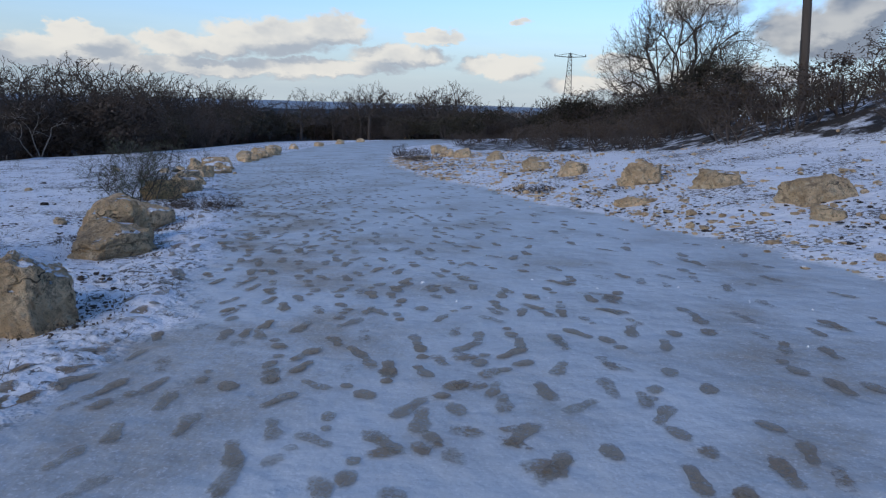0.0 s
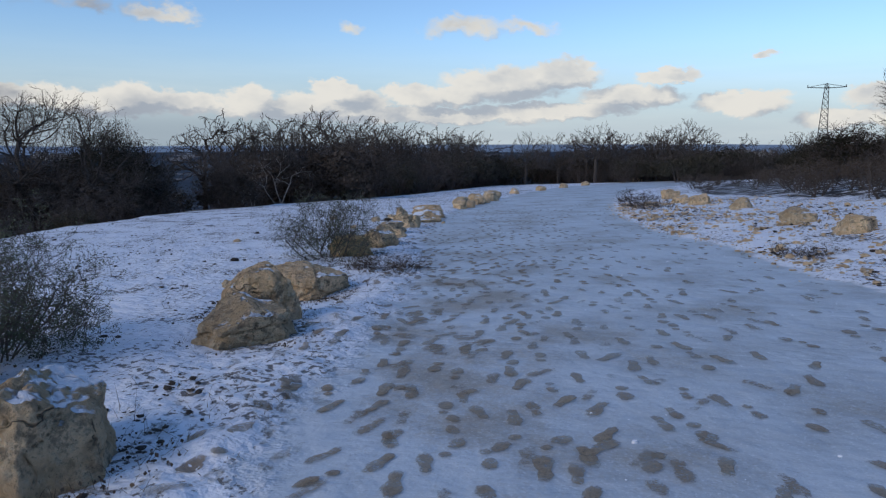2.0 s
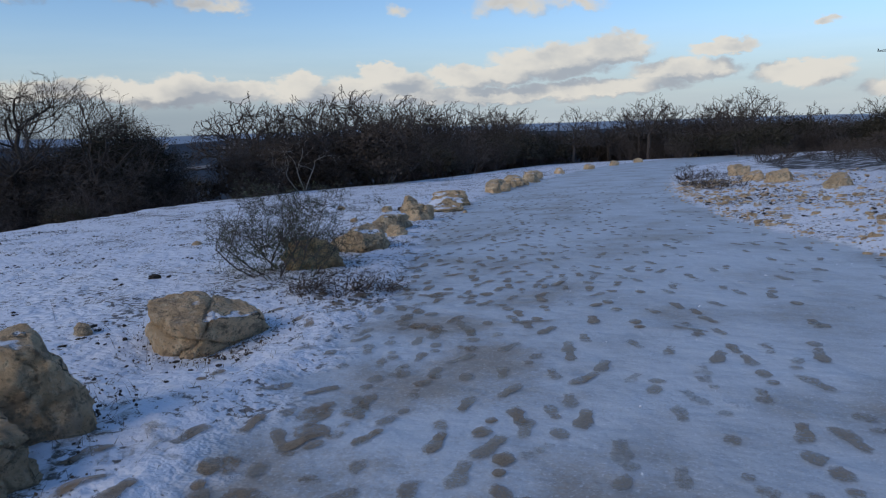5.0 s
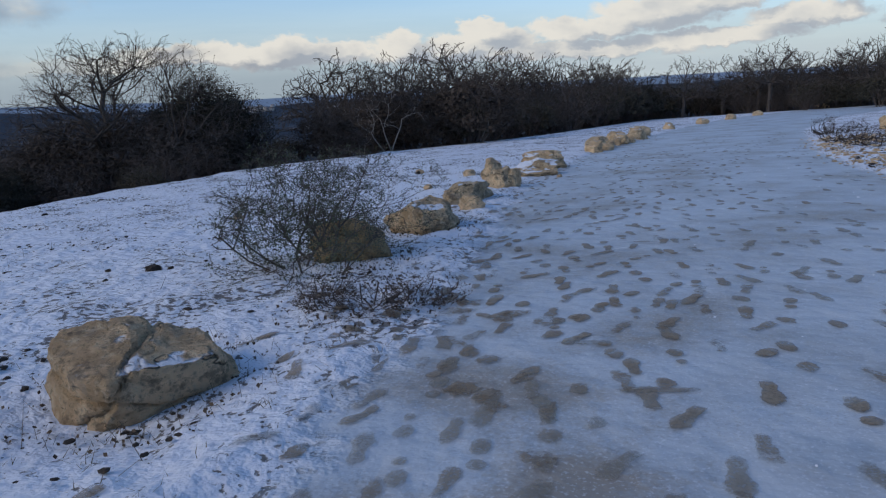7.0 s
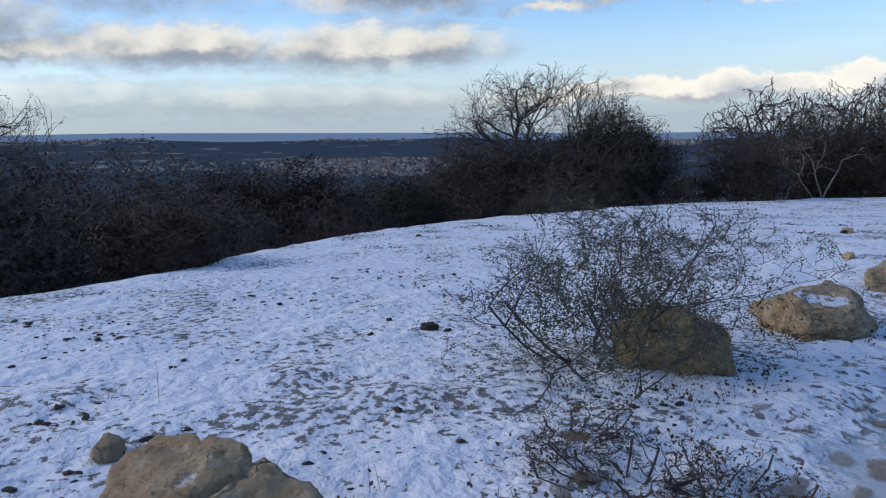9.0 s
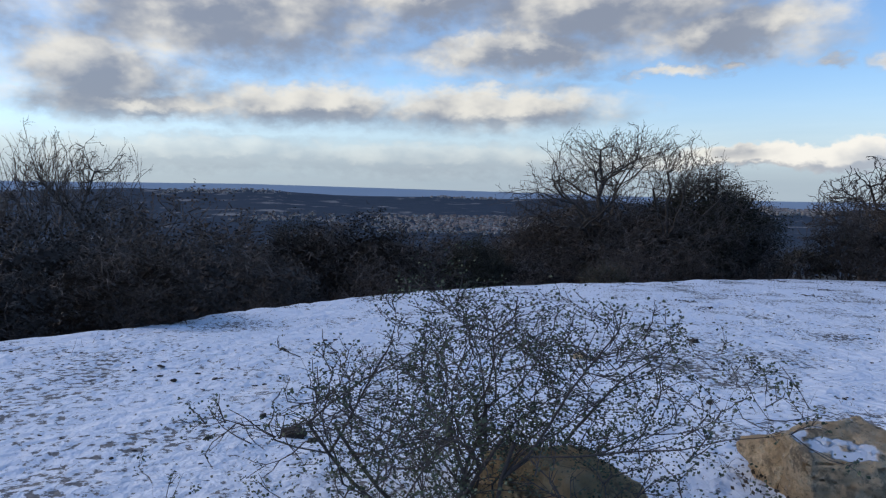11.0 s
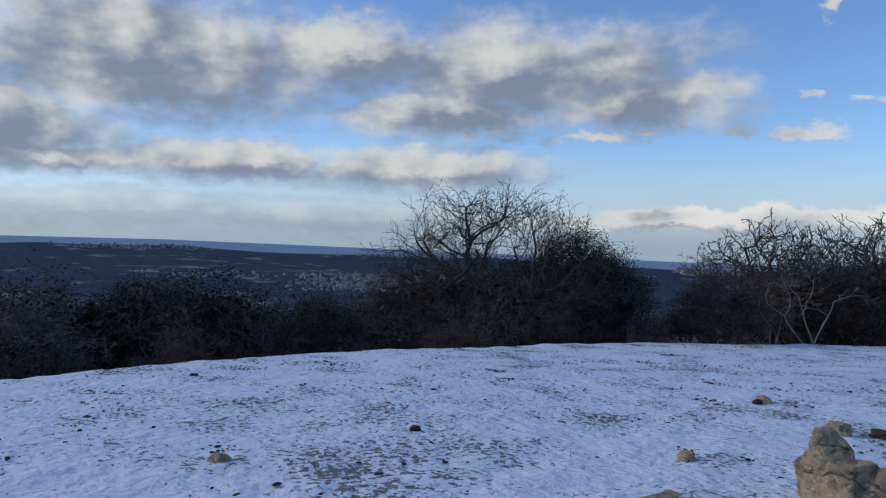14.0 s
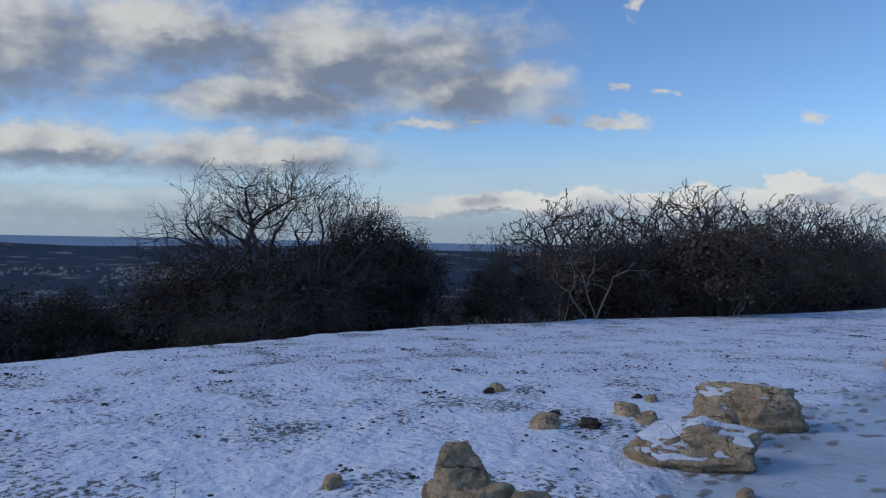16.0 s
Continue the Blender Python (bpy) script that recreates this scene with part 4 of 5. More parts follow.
# ---- rocks ----
def rock_mesh(seed, size, level, cuts=12, rough=0.15, box=0.35, crag=1.0, faces=(), stuff=None, cracks=()):
    rng = random.Random(seed)
    bm = bmesh.new()
    bmesh.ops.create_icosphere(bm, subdivisions=level, radius=1.0)
    planes = []
    for i in range(cuts):
        n = Vector((rng.gauss(0, 1), rng.gauss(0, 1), abs(rng.gauss(0.1, 0.7)) - 0.08)).normalized()
        planes.append((n, rng.uniform(0.58, 0.9)))
    off = Vector((seed * 3.7, seed * 1.3, seed * 2.1))
    for v in bm.verts:
        p = v.co.copy()
        if p.z < 0:
            f = 1 / max(0.35, math.sqrt(max(0.0, 1 - p.z * p.z))) ** 0.8
            p.x, p.y = p.x * f, p.y * f
        if faces:
            w = v.co.normalized()
            p = w * min(d / max(1e-4, w.dot(Vector(n).normalized())) for n, d in faces)
            p += 0.055 * noise.noise_vector(p * 2.2 + off) + 0.016 * noise.noise_vector(p * 6.5 + off)
            for n, d in planes:
                h = p.dot(n) - d * 0.74
                if h > 0:
                    p -= n * h * 0.9
            v.co = p * (1 + rough * noise.fractal(p * 3.6 + off, 0.9, 2.0, 4))
            continue
        p = p.lerp(Vector([max(-0.72, min(0.72, q * 1.1)) for q in p]), box)
        p += 0.09 * noise.noise_vector(p * 1.3 + off)
        for n, d in planes:
            h = p.dot(n) - d
            if h > 0:
                p -= n * h * 0.96
        p *= 1 + rough * noise.fractal(p * 2.0 + off, 1.0, 2.0, 3)
        v.co = p
    bm.normal_update()
    upward = [v.normal.z for v in bm.verts]
    for v in bm.verts:
        p = v.co.copy()
        if level > 3:
            g = p * (1.9 if faces else 1.0)
            split = abs(noise.noise(Vector((g.x * 1.3, g.y * 1.3, g.z * 2.2)) + off * 0.7))
            p *= 1 - crag * 0.06 * max(0.0, 1 - split / 0.025)
            bed = noise.noise(Vector((g.x * 0.8, g.y * 0.8, g.z * 6.0)) + off)
            p *= 1 + crag * (0.014 * bed + 0.022 * noise.fractal(g * 5 + off, 0.9, 2.1, 4))
            if level > 4:
                p *= 1 + crag * 0.016 * noise.turbulence(g * 13 + off, 3, True)
        for n, c in cracks:
            h = abs(p.dot(Vector(n).normalized()) - c + 0.07 * noise.noise(p * 3.5 + off) + 0.025 * noise.noise(p * 11 + off))
            p *= 1 - 0.13 * max(0.0, 1 - h / 0.022)
        v.co = p
    pts = np.array([tuple(v.co) for v in bm.verts])
    low, high = pts.min(0), pts.max(0)
    for v in bm.verts:
        v.co = Vector([(v.co[i] - (low[i] + high[i]) / 2) / (high[i] - low[i]) * size[i] for i in range(3)])
    me = bpy.data.meshes.new("boulder")
    bm.to_mesh(me)
    bm.free()
    me.materials.append(stuff or ROCK)
    me.polygons.foreach_set("use_smooth", np.ones(len(me.polygons), bool))
    return me, np.array(upward, np.float32)


def boulder(x, y, size, turn=0, seed=1, level=4, sink=0.2, snow=0.5, tilt=0, z=None, name="boulder", label="weathered tan limestone boulder with patches of snow", **kw):
    me, upward = rock_mesh(seed, size, level, **kw)
    me.attributes.new("snow", "FLOAT", "POINT").data.foreach_set("value", upward * 0.9 + np.float32(snow))
    ob = new(name, me)
    base = ground_z(x, y) if z is None else z
    ob.matrix_basis = pose(x, y, base + size[2] * (0.5 - sink), tilt, 0, turn)
    return tagged(ob, label, "rock", group="rocks along the road")


# The sides of the wedge-shaped boulder: way that each looks, distance from its middle.
WEDGE = [((-1, -0.10, 0.0), 0.50), ((-0.42, -0.88, -0.10), 0.44), ((0.50, -0.75, -0.34), 0.30), ((0, 1, 0.25), 0.42), ((0.24, -0.08, 0.96), 0.29), ((-0.08, -0.24, 0.96), 0.29), ((0.9, 0.45, 0.1), 0.56), ((0, 0, -1), 0.44)]
LEDGE = [((-0.75, -0.6, 0.05), 0.46), ((0.5, -0.80, -0.25), 0.38), ((-0.45, -0.2, 0.88), 0.30), ((0.35, 0.0, 0.94), 0.32), ((1, 0.25, 0.0), 0.55), ((0, 1, 0.2), 0.5), ((-1, 0.3, 0.0), 0.6), ((0, 0, -1), 0.4)]
ROUND = [((-0.9, -0.3, -0.05), 0.46), ((-0.2, -1, -0.08), 0.46), ((0.7, -0.7, 0.25), 0.46), ((-0.45, 0.0, 0.9), 0.42), ((0.4, 0.1, 0.9), 0.40), ((1, 0.3, 0.2), 0.50), ((0.1, 1, 0.1), 0.48), ((-0.7, 0.7, 0.2), 0.48), ((0, 0, -1), 0.42)]


def place_rocks():
    R = random.Random(8)
    boulder(-3.15, 5.50, (0.80, 0.86, 0.70), 20, 31, 6, snow=0.56, rough=0.10, crag=1.2, faces=ROUND, label="rounded grey-tan boulder with two snow streaks")
    boulder(-3.74, 8.26, (0.96, 0.84, 0.60), 24, 32, 6, sink=0.32, snow=0.40, rough=0.10, crag=1.7, cracks=(((-0.15, 0.1, 1), 0.02),), faces=LEDGE, label="low craggy tan boulder leaning on a taller one")
    boulder(-4.02, 8.88, (0.70, 0.78, 0.76), -25, 33, 6, snow=0.40, rough=0.12, crag=1.3, label="tall tan boulder with a snowy ledge")
    boulder(-4.61, 11.13, (1.05, 0.84, 0.66), 40, 137, 6, sink=0.40, snow=0.38, cuts=4, rough=0.06, crag=1.1, cracks=(((0.30, -0.1, 1), -0.02), ((1, 0.1, -0.75), -0.12)), faces=WEDGE, label="deeply cracked tan boulder with snow lying on top")
    boulder(-5.5, 14.3, (0.6, 0.85, 0.5), -30, 35, 5, snow=0.3, stuff=DARK_ROCK, label="dark brownish boulder behind the thorn bush")
    boulder(-5.8, 16.15, (0.9, 0.98, 0.5), 10, 236, 6, snow=0.45, label="craggy ochre boulder with a dark side")
    boulder(-6.7, 18.85, (0.75, 1.2, 0.38), 8, 37, 6, snow=0.42, label="low flat-topped slab of ochre limestone")
    boulder(-6.1, 17.95, (0.4, 0.36, 0.25), 60, 38, 4, snow=0.3, label="small pale block of limestone")
    # the heap of two stones and a leaning slab
    boulder(-7.05, 20.85, (0.62, 0.58, 0.46), 10, 39, 6, snow=0.3, crag=0.6, label="squat tan boulder that carries a smaller stone")
    boulder(-7.1, 20.8, (0.36, 0.34, 0.34), 40, 40, 6, snow=0.2, crag=1.2, z=ground_z(-7.05, 20.85) + 0.24, sink=0.06, label="knobbly stone set on top of a boulder")
    boulder(-6.78, 20.98, (0.24, 0.4, 0.42), -15, 41, 4, snow=0.2, label="slab of tan stone leaning on a boulder")
    boulder(-7.4, 23.55, (0.8, 1.15, 0.44), -55, 42, 6, snow=0.80, sink=0.18, crag=0.6, label="flat wedge of tan limestone under snow")
    boulder(-7.85, 25.2, (0.6, 1.2, 0.5), -65, 43, 6, snow=0.66, sink=0.12, crag=0.6, label="slab of ochre limestone with a snowy top")
    boulder(-7.7, 24.4, (0.5, 0.55, 0.4), 5, 44, 5, snow=0.45)
    for x, y, s, q in ((-8.55, 24.5, 0.28, 45), (-8.9, 24.6, 0.34, 46), (-9.0, 23.4, 0.33, 47), (-8.1, 24.55, 0.24, 48), (-11.1, 24.6, 0.24, 49), (-6.6, 23.0, 0.16, 51), (-5.72, 10.82, 0.21, 52), (-9.25, 25.5, 0.2, 153), (-9.5, 16.6, 0.2, 54), (-8.5, 20.7, 0.2, 55)):
        boulder(x, y, (s, s * 0.8, s * 0.55), R.uniform(0, 360), q, 4, snow=0.35, name="stone", label="small loose tan stone lying in the snow")
    for x, y, s, q in ((-7.84, 13.16, 0.10, 171), (-7.36, 12.8, 0.11, 172), (-7.34, 13.32, 0.20, 173), (-7.2, 13.42, 0.10, 174), (-9.36, 23.9, 0.2, 175), (-11.04, 24.4, 0.22, 176), (-8.75, 23.8, 0.3, 177), (-9.5, 25.55, 0.2, 178), (-15.1, 16.8, 0.22, 179), (-10.3, 18.66, 0.24, 180)):
        boulder(x, y, (s * 0.9, s * 0.62, s * 0.38), R.uniform(0, 360), q, 4, snow=0.1, sink=0.2, rough=0.4, crag=2.5, name="clod", label="dark brown clod of earth lying on the snow", stuff=DARK_CLOD)
    for x, y, s, q in ((-8.6, 31.5, 0.8, 60), (-9.0, 33.0, 0.85, 61), (-9.3, 34.4, 0.8, 62), (-9.1, 36.0, 1.0, 63), (-9.6, 37.6, 0.85, 64), (-9.2, 39.3, 0.9, 65), (-8.4, 32.3, 0.5, 161), (-8.8, 33.8, 0.6, 162), (-8.95, 35.2, 0.55, 163), (-9.6, 35.3, 0.6, 164), (-8.9, 36.9, 0.55, 165), (-9.8, 42.0, 1.0, 66), (-10.2, 50, 0.8, 67), (-9.8, 58, 0.8, 68), (-9.2, 66, 0.9, 69), (-8.2, 74, 0.9, 70), (-4.0, 90, 1.3, 71)):
        boulder(x, y, (s, s * 0.8, s * 0.6), R.uniform(0, 360), q, 4, snow=0.45)
    for x, y, a, b, h, q in ((5.2, 10.2, 1.25, 0.85, 0.62, 80), (4.6, 12.3, 1.0, 0.75, 0.48, 81), (3.85, 14.0, 1.1, 0.8, 0.65, 82), (3.0, 16.6, 0.85, 0.75, 0.52, 83), (2.45, 19.0, 0.85, 0.7, 0.5, 84), (1.9, 24.8, 0.85, 0.75, 0.6, 85), (0.9, 29.0, 0.95, 0.8, 0.68, 86), (0.3, 31.5, 0.8, 0.75, 0.55, 87), (-0.1, 36.0, 1.05, 0.85, 0.75, 88), (4.75, 9.1, 0.5, 0.4, 0.25, 89), (3.1, 11.9, 0.75, 0.35, 0.22, 90)):
        boulder(x, y, (a * 0.86, b * 0.86, h * 0.86), R.uniform(-25, 25), q, 5, snow=0.46, sink=0.3, label="tan limestone boulder on the stony bank")


place_rocks()


def scatter(name, count, seed, pick, low, high, m, label, category, flat=0.6):
    """Many small lumps, joined, too many to count."""
    rng = random.Random(seed)
    verts, faces, cap = [], [], []
    shapes = []
    for k in range(6):
        bm = bmesh.new()
        bmesh.ops.create_icosphere(bm, subdivisions=1 if k else 2, radius=1.0)
        for v in bm.verts:
            v.co *= 1 + 0.42 * noise.noise(v.co * 1.7 + Vector((k * 9.1, seed, 0))) + 0.45 * noise.noise(v.co * 4.1 + Vector((k * 3.3, seed, 5)))
        bm.verts.ensure_lookup_table()
        shapes.append(([v.co.copy() for v in bm.verts], [[v.index for v in f.verts] for f in bm.faces]))
        bm.free()
    for i in range(count):
        x, y = pick(rng)
        s = low * (high / low) ** (rng.random() ** 1.8)
        vs, fs = shapes[rng.randrange(6)]
        turn = Matrix.Rotation(rng.uniform(0, 6.28), 3, "Z") @ Matrix.Diagonal((s * rng.uniform(0.7, 1.4), s * rng.uniform(0.6, 1.0), s * flat * rng.uniform(0.6, 1.2)))
        base = Vector((x, y, ground_z(x, y) + s * flat * 0.25))
        k = len(verts)
        verts += [tuple(turn @ v + base) for v in vs]
        cap += [v.z * 0.9 + 0.54 for v in vs]
        faces += [tuple(q + k for q in f) for f in fs]
    me = mesh_from(name, verts, faces, [m], False)
    me.attributes.new("snow", "FLOAT", "POINT").data.foreach_set("value", np.array(cap, np.float32))
    tagged(new(name, me), label, category, kind="stuff")


def on_bank(rng):
    y = rng.uniform(4.5, 34)
    return float(line(y, ROAD_RIGHT)) + 0.1 + abs(rng.gauss(0, 1)) * 2.6, y


def on_road_rim(rng):
    y = rng.uniform(5, 34)
    return float(line(y, ROAD_RIGHT)) + rng.gauss(0.2, 0.22), y


def on_field(rng):
    while True:
        y = rng.uniform(3, 60)
        x = rng.uniform(float(line(y, BROW)) + 0.1, float(line(y, ROAD_LEFT)) - 0.5)
        if rng.random() < 0.22 + 1.3 * noise.noise(Vector((x * 0.8, y * 0.8, 2.0))):
            return x, y


def in_heaps(rng):
    """Clods lie together in small patches where the turf breaks through."""
    if not rng.random() < 0.9 or not HEAPS:
        HEAPS.append(on_field(rng))
    x, y = HEAPS[-1]
    return x + rng.gauss(0, 0.16), y + rng.gauss(0, 0.10)


HEAPS = []
scatter("bank_stones", 2300, 3, on_bank, 0.020, 0.095, ROCK, "loose tan limestone rubble half buried in snow", "stones")
scatter("bank_clods", 2800, 13, on_bank, 0.015, 0.06, DARK_CLOD, "dark clods and dead leaves on the stony bank", "clods", 0.3)
scatter("road_edge_pebbles", 600, 4, on_road_rim, 0.015, 0.055, ROCK, "pebbles along the edge of the snowy road", "stones")
scatter("field_clods", 5200, 5, on_field, 0.009, 0.032, DARK_CLOD, "dark clods of earth that stand through the snow", "clods", 0.4)
scatter("turf_patches", 2600, 15, in_heaps, 0.010, 0.038, DARK_CLOD, "patches of dark turf broken through the snow", "clods", 0.45)


def build_grass():
    rng = random.Random(9)
    g = Geo()
    for i in range(1100):
        x, y = on_field(rng)
        if rng.random() < 0.3:
            y = rng.uniform(4, 24)
            x = float(line(y, ROAD_LEFT)) - abs(rng.gauss(0.3, 0.5))
        z = ground_z(x, y)
        for b in range(rng.randint(3, 7)):
            p = Vector((x + rng.gauss(0, 0.03), y + rng.gauss(0, 0.03), z - 0.01))
            tip = p + Vector((rng.gauss(0, 0.05), rng.gauss(0, 0.05), rng.uniform(0.015, 0.055)))
            w = Vector((0.002, 0.0015, 0))
            k = len(g.v)
            g.v += [p - w, p + w, tip]
            g.f.append((k, k + 1, k + 2))
    tagged(new("dead_grass", g.mesh("dead_grass", DRY_GRASS)), "short dead grass blades poking out of the snow", "grass", kind="stuff")


build_grass()


def on_road(rng):
    y = rng.uniform(2, 24)
    a, b = float(line(y, ROAD_LEFT)), float(line(y, ROAD_RIGHT))
    return a + (b - a) * rng.uniform(0.3, 0.98), y


scatter("snow_crumbs", 160, 6, on_road, 0.004, 0.014, SNOW, "small crumbs of kicked-up snow on the road", "snow", 0.8)


def build_litter():
    """Dead leaves, stalks and earth at the foot of the nearest rocks and bushes."""
    rng = random.Random(14)
    g = Geo()
    for x, y, w in ((-3.15, 5.5, 0.52), (-3.75, 8.35, 0.5), (-4.15, 9.05, 0.5), (-4.6, 11.15, 0.6), (-5.4, 14.25, 0.5), (-5.8, 16.15, 0.5), (-4.3, 12.8, 0.5), (-5.7, 13.95, 0.6), (-5.45, 7.1, 0.6), (-4.2, 5.0, 0.6)):
        for i in range(240):
            a, r = rng.uniform(0, 6.2832), w * rng.uniform(0.7, 1.35)
            px, py = x + r * math.cos(a), y + r * math.sin(a)
            p = Vector((px, py, ground_z(px, py) + 0.012))
            g.leaf(p, rng.uniform(0.012, 0.035), rng, 0.35)
            if i % 3 == 0:
                tip = p + Vector((rng.gauss(0, 0.05), rng.gauss(0, 0.05), rng.uniform(0.03, 0.10)))
                g.sliver(p - Vector((0, 0, 0.03)), (p + tip) * 0.5, tip, 0.0016)
    # single dry stalks in the open field
    for i in range(160):
        x, y = on_field(rng)
        p = Vector((x, y, ground_z(x, y) - 0.02))
        tip = p + Vector((rng.gauss(0, 0.06), rng.gauss(0, 0.06), rng.uniform(0.12, 0.32)))
        g.sliver(p, (p + tip) * 0.5, tip, 0.0022)
    tagged(new("plant_litter", g.mesh("plant_litter", DRY_LEAF)), "dead leaves and dry stalks round the rocks", "litter", kind="stuff")


build_litter()


# ---- footprints ----
def build_prints():
    rng = random.Random(21)
    verts, faces, body, tone = [], [], [], []

    def patch(x, y, turn, shape, colour, core):
        k = len(verts)
        n = len(shape)
        c, s = math.cos(turn), math.sin(turn)
        rings = ((0.0, core), (0.72, core * 0.9), (1.18, 0.0))
        for f, w in rings[1:]:
            for px, py in shape:
                qx, qy = x + (px * c - py * s) * f, y + (px * s + py * c) * f
                verts.append((qx, qy))
                body.append(w)
                tone.append(colour)
        verts.append((x, y))
        body.append(core)
        tone.append(colour)
        for i in range(n):
            j = (i + 1) % n
            faces.append((k + 2 * n, k + i, k + j))
            faces.append((k + i, k + n + i, k + n + j, k + j))

    def oval(a, b, cx=0.0, cy=0.0, n=12):
        w = rng.uniform(0.85, 1.15)
        return [(cx + a * w * math.cos(6.2832 * i / n) * rng.uniform(0.88, 1.1), cy + b * math.sin(6.2832 * i / n) * rng.uniform(0.88, 1.1)) for i in range(n)]

    placed = collections.defaultdict(list)

    def sole(s):
        """Outline of a boot: broad ball, slim waist, round heel."""
        half = ((1.0, 0.0), (0.93, 0.52), (0.68, 0.88), (0.36, 1.0), (0.04, 0.80), (-0.28, 0.60), (-0.58, 0.70), (-0.85, 0.62), (-1.0, 0.0))
        lean = rng.uniform(-0.12, 0.12)
        ring = [(w, l) for l, w in half] + [(-w, l) for l, w in reversed(half[1:-1])]
        return [((w + lean * l * l) * 0.054 * s * rng.uniform(0.9, 1.1), l * 0.148 * s * rng.uniform(0.94, 1.05)) for w, l in ring]

    def shoe(x, y, turn, colour, core, gap=0.19):
        cell = (int(x // 0.4), int(y // 0.4))
        if rng.random() > 0.12:
            for i in (-1, 0, 1):
                for j in (-1, 0, 1):
                    for px, py in placed[(cell[0] + i, cell[1] + j)]:
                        if (px - x) ** 2 + (py - y) ** 2 < gap * gap:
                            return
        placed[cell].append((x, y))
        s = rng.uniform(0.82, 1.05)
        c, sn = math.cos(turn), math.sin(turn)
        k = rng.random()
        if k < 0.62:
            patch(x, y, turn, sole(s), colour, core)
        elif k < 0.85:
            patch(x - sn * 0.06 * s, y + c * 0.06 * s, turn, oval(0.052 * s, 0.082 * s), colour, core)
            patch(x + sn * 0.10 * s, y - c * 0.10 * s, turn, oval(0.042 * s, 0.046 * s), colour, core * rng.uniform(0.8, 1.05))
        else:
            patch(x, y, turn, oval(0.055 * s, 0.085 * s), colour, core)

    def colour_of(x, y):
        return max(0.0, min(1.0, 0.55 + 0.9 * noise.noise(Vector((x * 0.5, y * 0.5, 4.0))) + rng.uniform(-0.2, 0.3)))

    # walkers' trails along the road, both ways
    for w in range(30):
        u = min(0.93, max(0.05, rng.gauss(0.42, 0.22)))
        y = rng.uniform(0.5, 6)
        end = y + rng.uniform(12, 42)
        back = math.pi if rng.random() < 0.5 else 0.0
        side = 1
        drift = rng.uniform(-0.012, 0.012)
        while y < end:
            a, b = float(line(y, ROAD_LEFT)), float(line(y, ROAD_RIGHT))
            x = a + (b - a) * u + side * 0.11 + rng.gauss(0, 0.05)
            ahead = math.atan2(-(float(line(y + 1, ROAD_LEFT)) - a), 1.0)
            if rng.random() < 0.8:
                shoe(x, y, ahead + back + rng.gauss(0, 0.22), colour_of(x, y), rng.uniform(0.3, 0.85))
            y += rng.uniform(0.55, 0.78)
            u = min(0.96, max(0.03, u + drift + rng.gauss(0, 0.01)))
            side = -side
    for i in range(520):
        y = rng.uniform(1.2, 30)
        a, b = float(line(y, ROAD_LEFT)), float(line(y, ROAD_RIGHT))
        x = a + (b - a) * min(0.97, max(-0.02, rng.gauss(0.38, 0.24)))
        shoe(x, y, rng.uniform(-0.7, 0.7) + (math.pi if rng.random() < 0.5 else 0), colour_of(x, y), rng.uniform(0.22, 0.85))
    for i in range(150):
        y = rng.uniform(1.6, 7.0)
        x = rng.gauss(-0.1, 0.9)
        shoe(x, y, rng.uniform(-0.9, 0.9) + (math.pi if rng.random() < 0.5 else 0), colour_of(x, y), rng.uniform(0.5, 0.9))
    for i in range(460):
        y = rng.uniform(3.5, 18)
        a, b = float(line(y, ROAD_LEFT)), float(line(y, ROAD_RIGHT))
        x = a + (b - a) * rng.gauss(0.16, 0.12)
        shoe(x, y, rng.uniform(-0.6, 0.6) + (math.pi if rng.random() < 0.5 else 0), min(1.0, colour_of(x, y) + 0.35), rng.uniform(0.45, 0.9))
    # shade of dents in the softer verge snow, painted as thin grey patches
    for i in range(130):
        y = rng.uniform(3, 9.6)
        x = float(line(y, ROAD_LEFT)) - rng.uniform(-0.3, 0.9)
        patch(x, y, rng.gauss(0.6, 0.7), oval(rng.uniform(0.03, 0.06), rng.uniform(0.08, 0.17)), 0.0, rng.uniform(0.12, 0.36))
    # skids and scuffs
    for i in range(16):
        y = rng.uniform(1.5, 20)
        a, b = float(line(y, ROAD_LEFT)), float(line(y, ROAD_RIGHT))
        x = a + (b - a) * min(0.95, max(0.0, rng.gauss(0.4, 0.27)))
        patch(x, y, rng.gauss(1.2, 0.5), oval(rng.uniform(0.03, 0.06), rng.uniform(0.12, 0.22)), colour_of(x, y), rng.uniform(0.35, 0.6))
    # bare places where the gravel shows
    for x, y, w in ((0.12, 4.04, 0.26), (0.1, 3.24, 0.25), (0.3, 2.7, 0.2), (-0.25, 3.4, 0.2), (-1.73, 8.2, 0.3), (-2.0, 7.94, 0.28), (-1.9, 8.6, 0.42), (-2.3, 9.2, 0.4), (-2.66, 11.5, 0.3), (-2.9, 12.0, 0.25), (-3.58, 13.1, 0.35), (-3.2, 12.9, 0.3), (-1.5, 7.2, 0.3)):
        for k in range(4):
            patch(x + rng.gauss(0, w * 0.7), y + rng.gauss(0, w * 0.6), rng.uniform(0, 3), oval(w * rng.uniform(0.15, 0.36), w * rng.uniform(0.2, 0.42), n=16), 1.0, rng.uniform(0.3, 0.5))
    xy = np.array(verts)
    z, road, _, _ = land(xy[:, 0], xy[:, 1])
    z = z + relief(xy[:, 0], xy[:, 1], road)
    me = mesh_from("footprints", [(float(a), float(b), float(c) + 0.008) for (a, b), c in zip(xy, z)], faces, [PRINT])
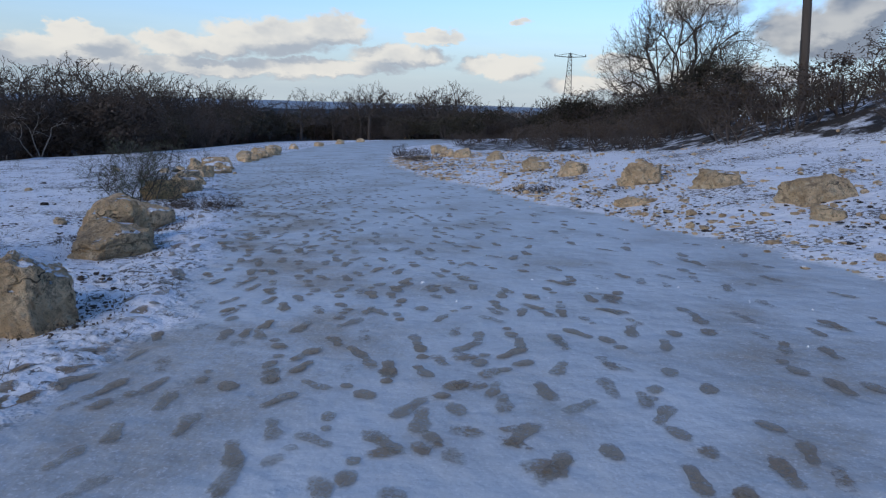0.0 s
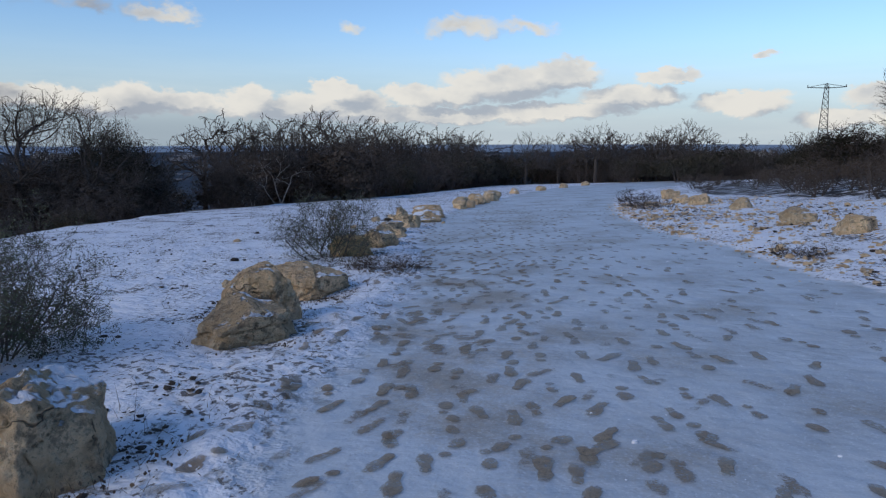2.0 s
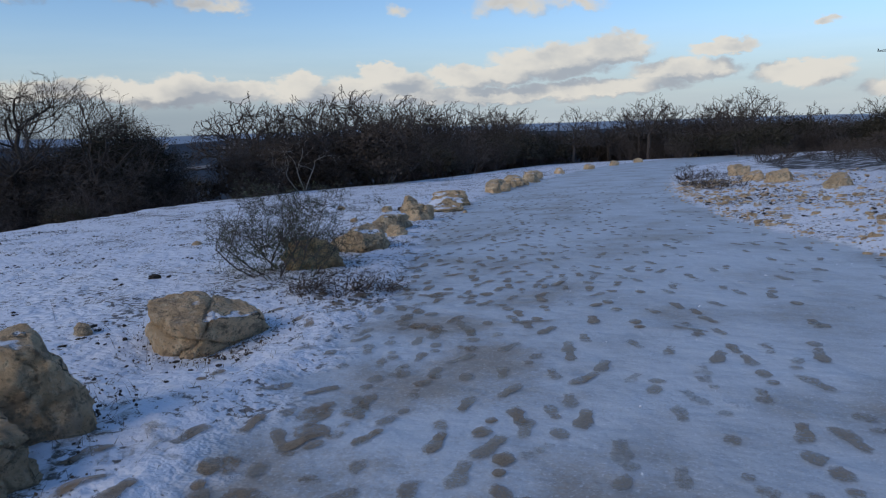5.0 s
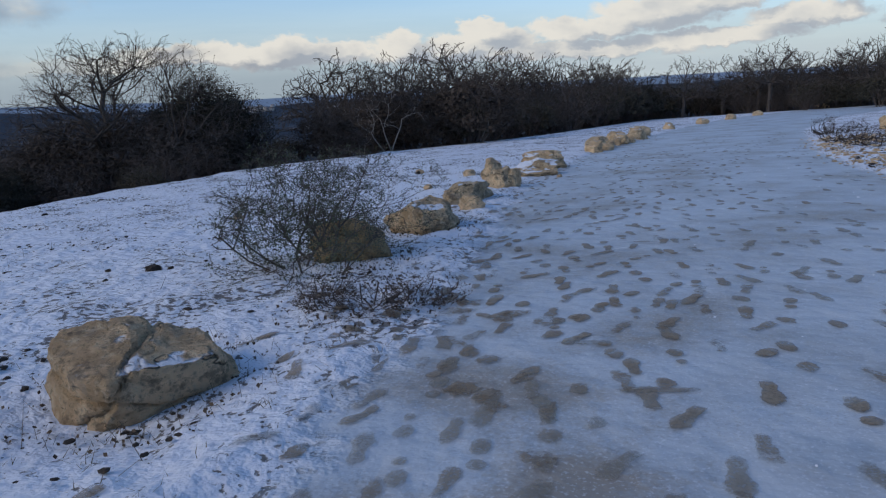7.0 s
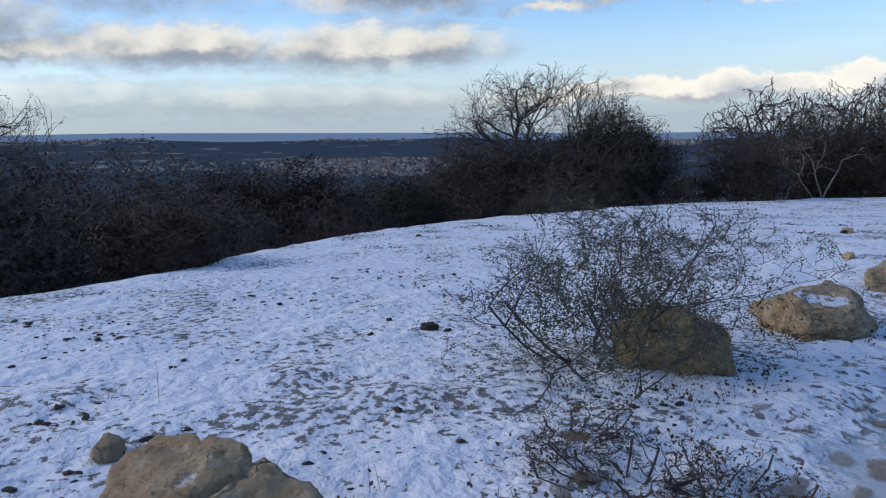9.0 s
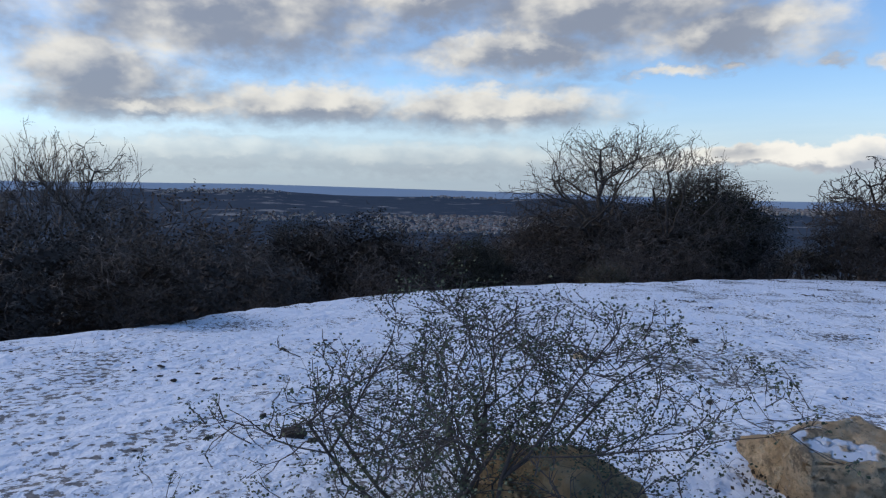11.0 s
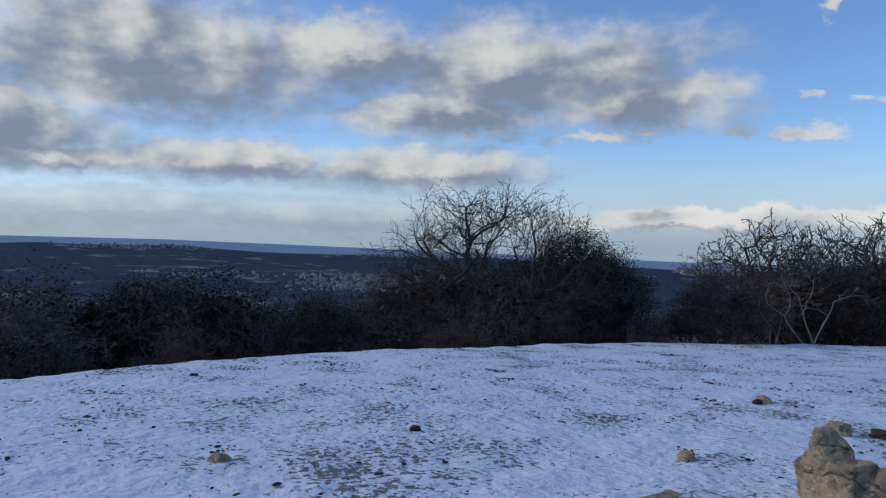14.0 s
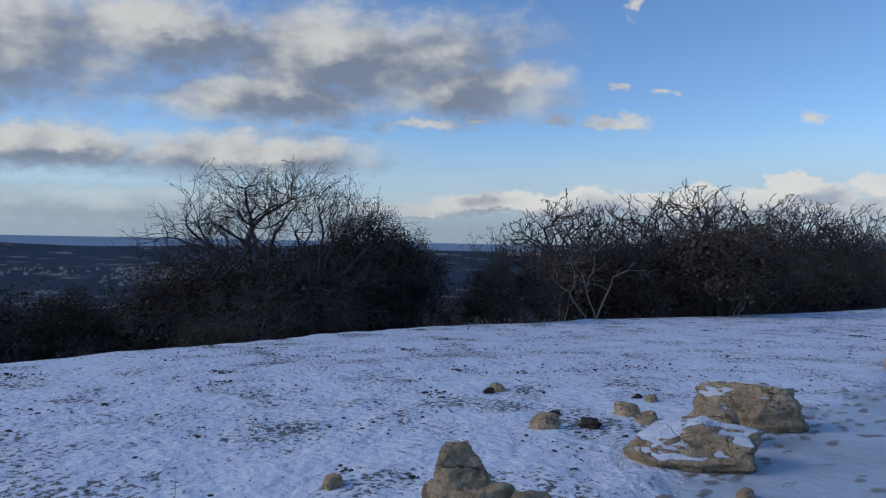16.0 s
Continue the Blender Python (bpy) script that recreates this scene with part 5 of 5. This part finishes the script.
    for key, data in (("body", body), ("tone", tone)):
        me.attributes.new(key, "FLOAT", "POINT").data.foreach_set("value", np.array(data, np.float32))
    tagged(new("footprints", me), "wet brown footprints trodden into the thin snow, and painted grey shade of dents", "footprints", kind="stuff")


build_prints()


# ---- poles, pylon and the far village ----
def build_pole():
    x, y = 11.75, 23.9
    ob = thing("utility_pole", x, y, label="dark wooden utility pole standing in scrub on the bank", category="pole")
    g = Geo()
    g.tube([Vector((0, 0, -0.5)), Vector((0, 0, 4)), Vector((0, 0, 9))], [0.15, 0.135, 0.11], 14)
    ob.matrix_basis = ob.matrix_basis @ pose(0, 0, 0, 0, -5, 0)
    child("post", g.mesh("post", POLE_WOOD), ob)
    g = Geo()
    g.tube([Vector((-0.16, -0.03, 0.3)), Vector((-0.155, -0.03, 2.4))], [0.025, 0.025], 6)
    child("cable_cover", g.mesh("cable_cover", STEEL), ob, "grey metal cable cover")


build_pole()


def build_pylon():
    x, y = 43.0, 244.0
    ob = thing("pylon", x, y, z=-6.0, turn=-8, label="steel lattice power pylon with one cross-arm", category="pylon")
    h, wide, narrow = 24.2, 1.75, 0.5

    def half(z):
        return wide + (narrow - wide) * z / h

    for sx, sy in ((1, 1), (1, -1), (-1, 1), (-1, -1)):
        g = Geo()
        g.tube([Vector((sx * wide, sy * wide, 0)), Vector((sx * narrow, sy * narrow, h))], [0.13, 0.09], 4)
        child("leg", g.mesh("leg", STEEL), ob)
    g = Geo()
    levels = [h * (1 - (1 - k / 13) ** 1.25) for k in range(14)]
    for a, b in zip(levels, levels[1:]):
        p, q = half(a), half(b)
        for s in (1, -1):
            g.tube([Vector((-p, s * p, a)), Vector((q, s * q, b))], [0.055, 0.055], 3)
            g.tube([Vector((p, s * p, a)), Vector((-q, s * q, b))], [0.055, 0.055], 3)
            g.tube([Vector((s * p, -p, a)), Vector((s * q, q, b))], [0.055, 0.055], 3)
            g.tube([Vector((s * p, p, a)), Vector((s * q, -q, b))], [0.055, 0.055], 3)
            g.tube([Vector((-q, s * q, b)), Vector((q, s * q, b))], [0.05, 0.05], 3)
    child("lattice", g.mesh("lattice", STEEL), ob)
    g = Geo()
    for s in (0.35, -0.35):
        g.tube([Vector((-5.3, s * 0.3, h - 0.9)), Vector((0, s, h - 1.2)), Vector((5.3, s * 0.3, h - 0.9))], [0.13, 0.16, 0.13], 4)
    g.tube([Vector((-5.3, 0, h - 0.9)), Vector((0, 0, h + 0.1)), Vector((5.3, 0, h - 0.9))], [0.08, 0.1, 0.08], 4)
    child("cross_arm", g.mesh("cross_arm", STEEL), ob)
    for dx in (-5.1, 0.0, 5.1):
        g = Geo()
        g.tube([Vector((dx, 0, h - 0.8)), Vector((dx, 0, h + 0.3 if dx == 0 else h - 0.2))], [0.14, 0.14], 6)
        child("insulator", g.mesh("insulator", STEEL), ob)


build_pylon()


def build_village():
    rng = random.Random(33)
    walls, roofs = Geo(), Geo()

    def house(x, y, w, d, h, turn):
        z = ground_z(x, y) - 1.0
        c, s = math.cos(turn), math.sin(turn)

        def at(px, py, pz):
            return Vector((x + px * c - py * s, y + px * s + py * c, z + pz))

        k = len(walls.v)
        for pz in (0, h + 1):
            walls.v += [at(-w, -d, pz), at(w, -d, pz), at(w, d, pz), at(-w, d, pz)]
        walls.f += [(k, k + 1, k + 5, k + 4), (k + 1, k + 2, k + 6, k + 5), (k + 2, k + 3, k + 7, k + 6), (k + 3, k, k + 4, k + 7)]
        k = len(roofs.v)
        e = 0.6
        roofs.v += [at(-w - e, -d - e, h + 1), at(w + e, -d - e, h + 1), at(w + e, d + e, h + 1), at(-w - e, d + e, h + 1), at(-w * 0.5, 0, h + 3.6), at(w * 0.5, 0, h + 3.6)]
        roofs.f += [(k, k + 1, k + 5, k + 4), (k + 1, k + 2, k + 5), (k + 2, k + 3, k + 4, k + 5), (k + 3, k, k + 4)]

    def spread(n, az0, az1, r0, r1, big):
        for i in range(n):
            a = radians(rng.triangular(az0, az1, (az0 + az1) / 2))
            r = rng.uniform(r0, r1)
            house(-2 - r * math.sin(a), 11 + r * math.cos(a), rng.uniform(4, 7) * big, rng.uniform(3.5, 5.5) * big, rng.uniform(4, 9) * big, rng.uniform(0, 3.1))

    spread(700, 61, 80, 1720, 2120, 0.66)
    spread(70, 80, 90, 1950, 2140, 0.6)
    spread(130, 84, 96, 3450, 3640, 0.8)
    spread(60, 66, 74, 3560, 3650, 0.8)
    spread(130, 43, 49, 3420, 3640, 1.6)
    spread(90, -8.5, -1.5, 3200, 3640, 1.4)
    tagged(new("far_village_walls", walls.mesh("far_village_walls", PLASTER)), "pale plastered houses of a far hillside village", "village", kind="stuff")
    tagged(new("far_village_roofs", roofs.mesh("far_village_roofs", ROOFING)), "tiled and snowy roofs of a far hillside village", "village", kind="stuff")


build_village()
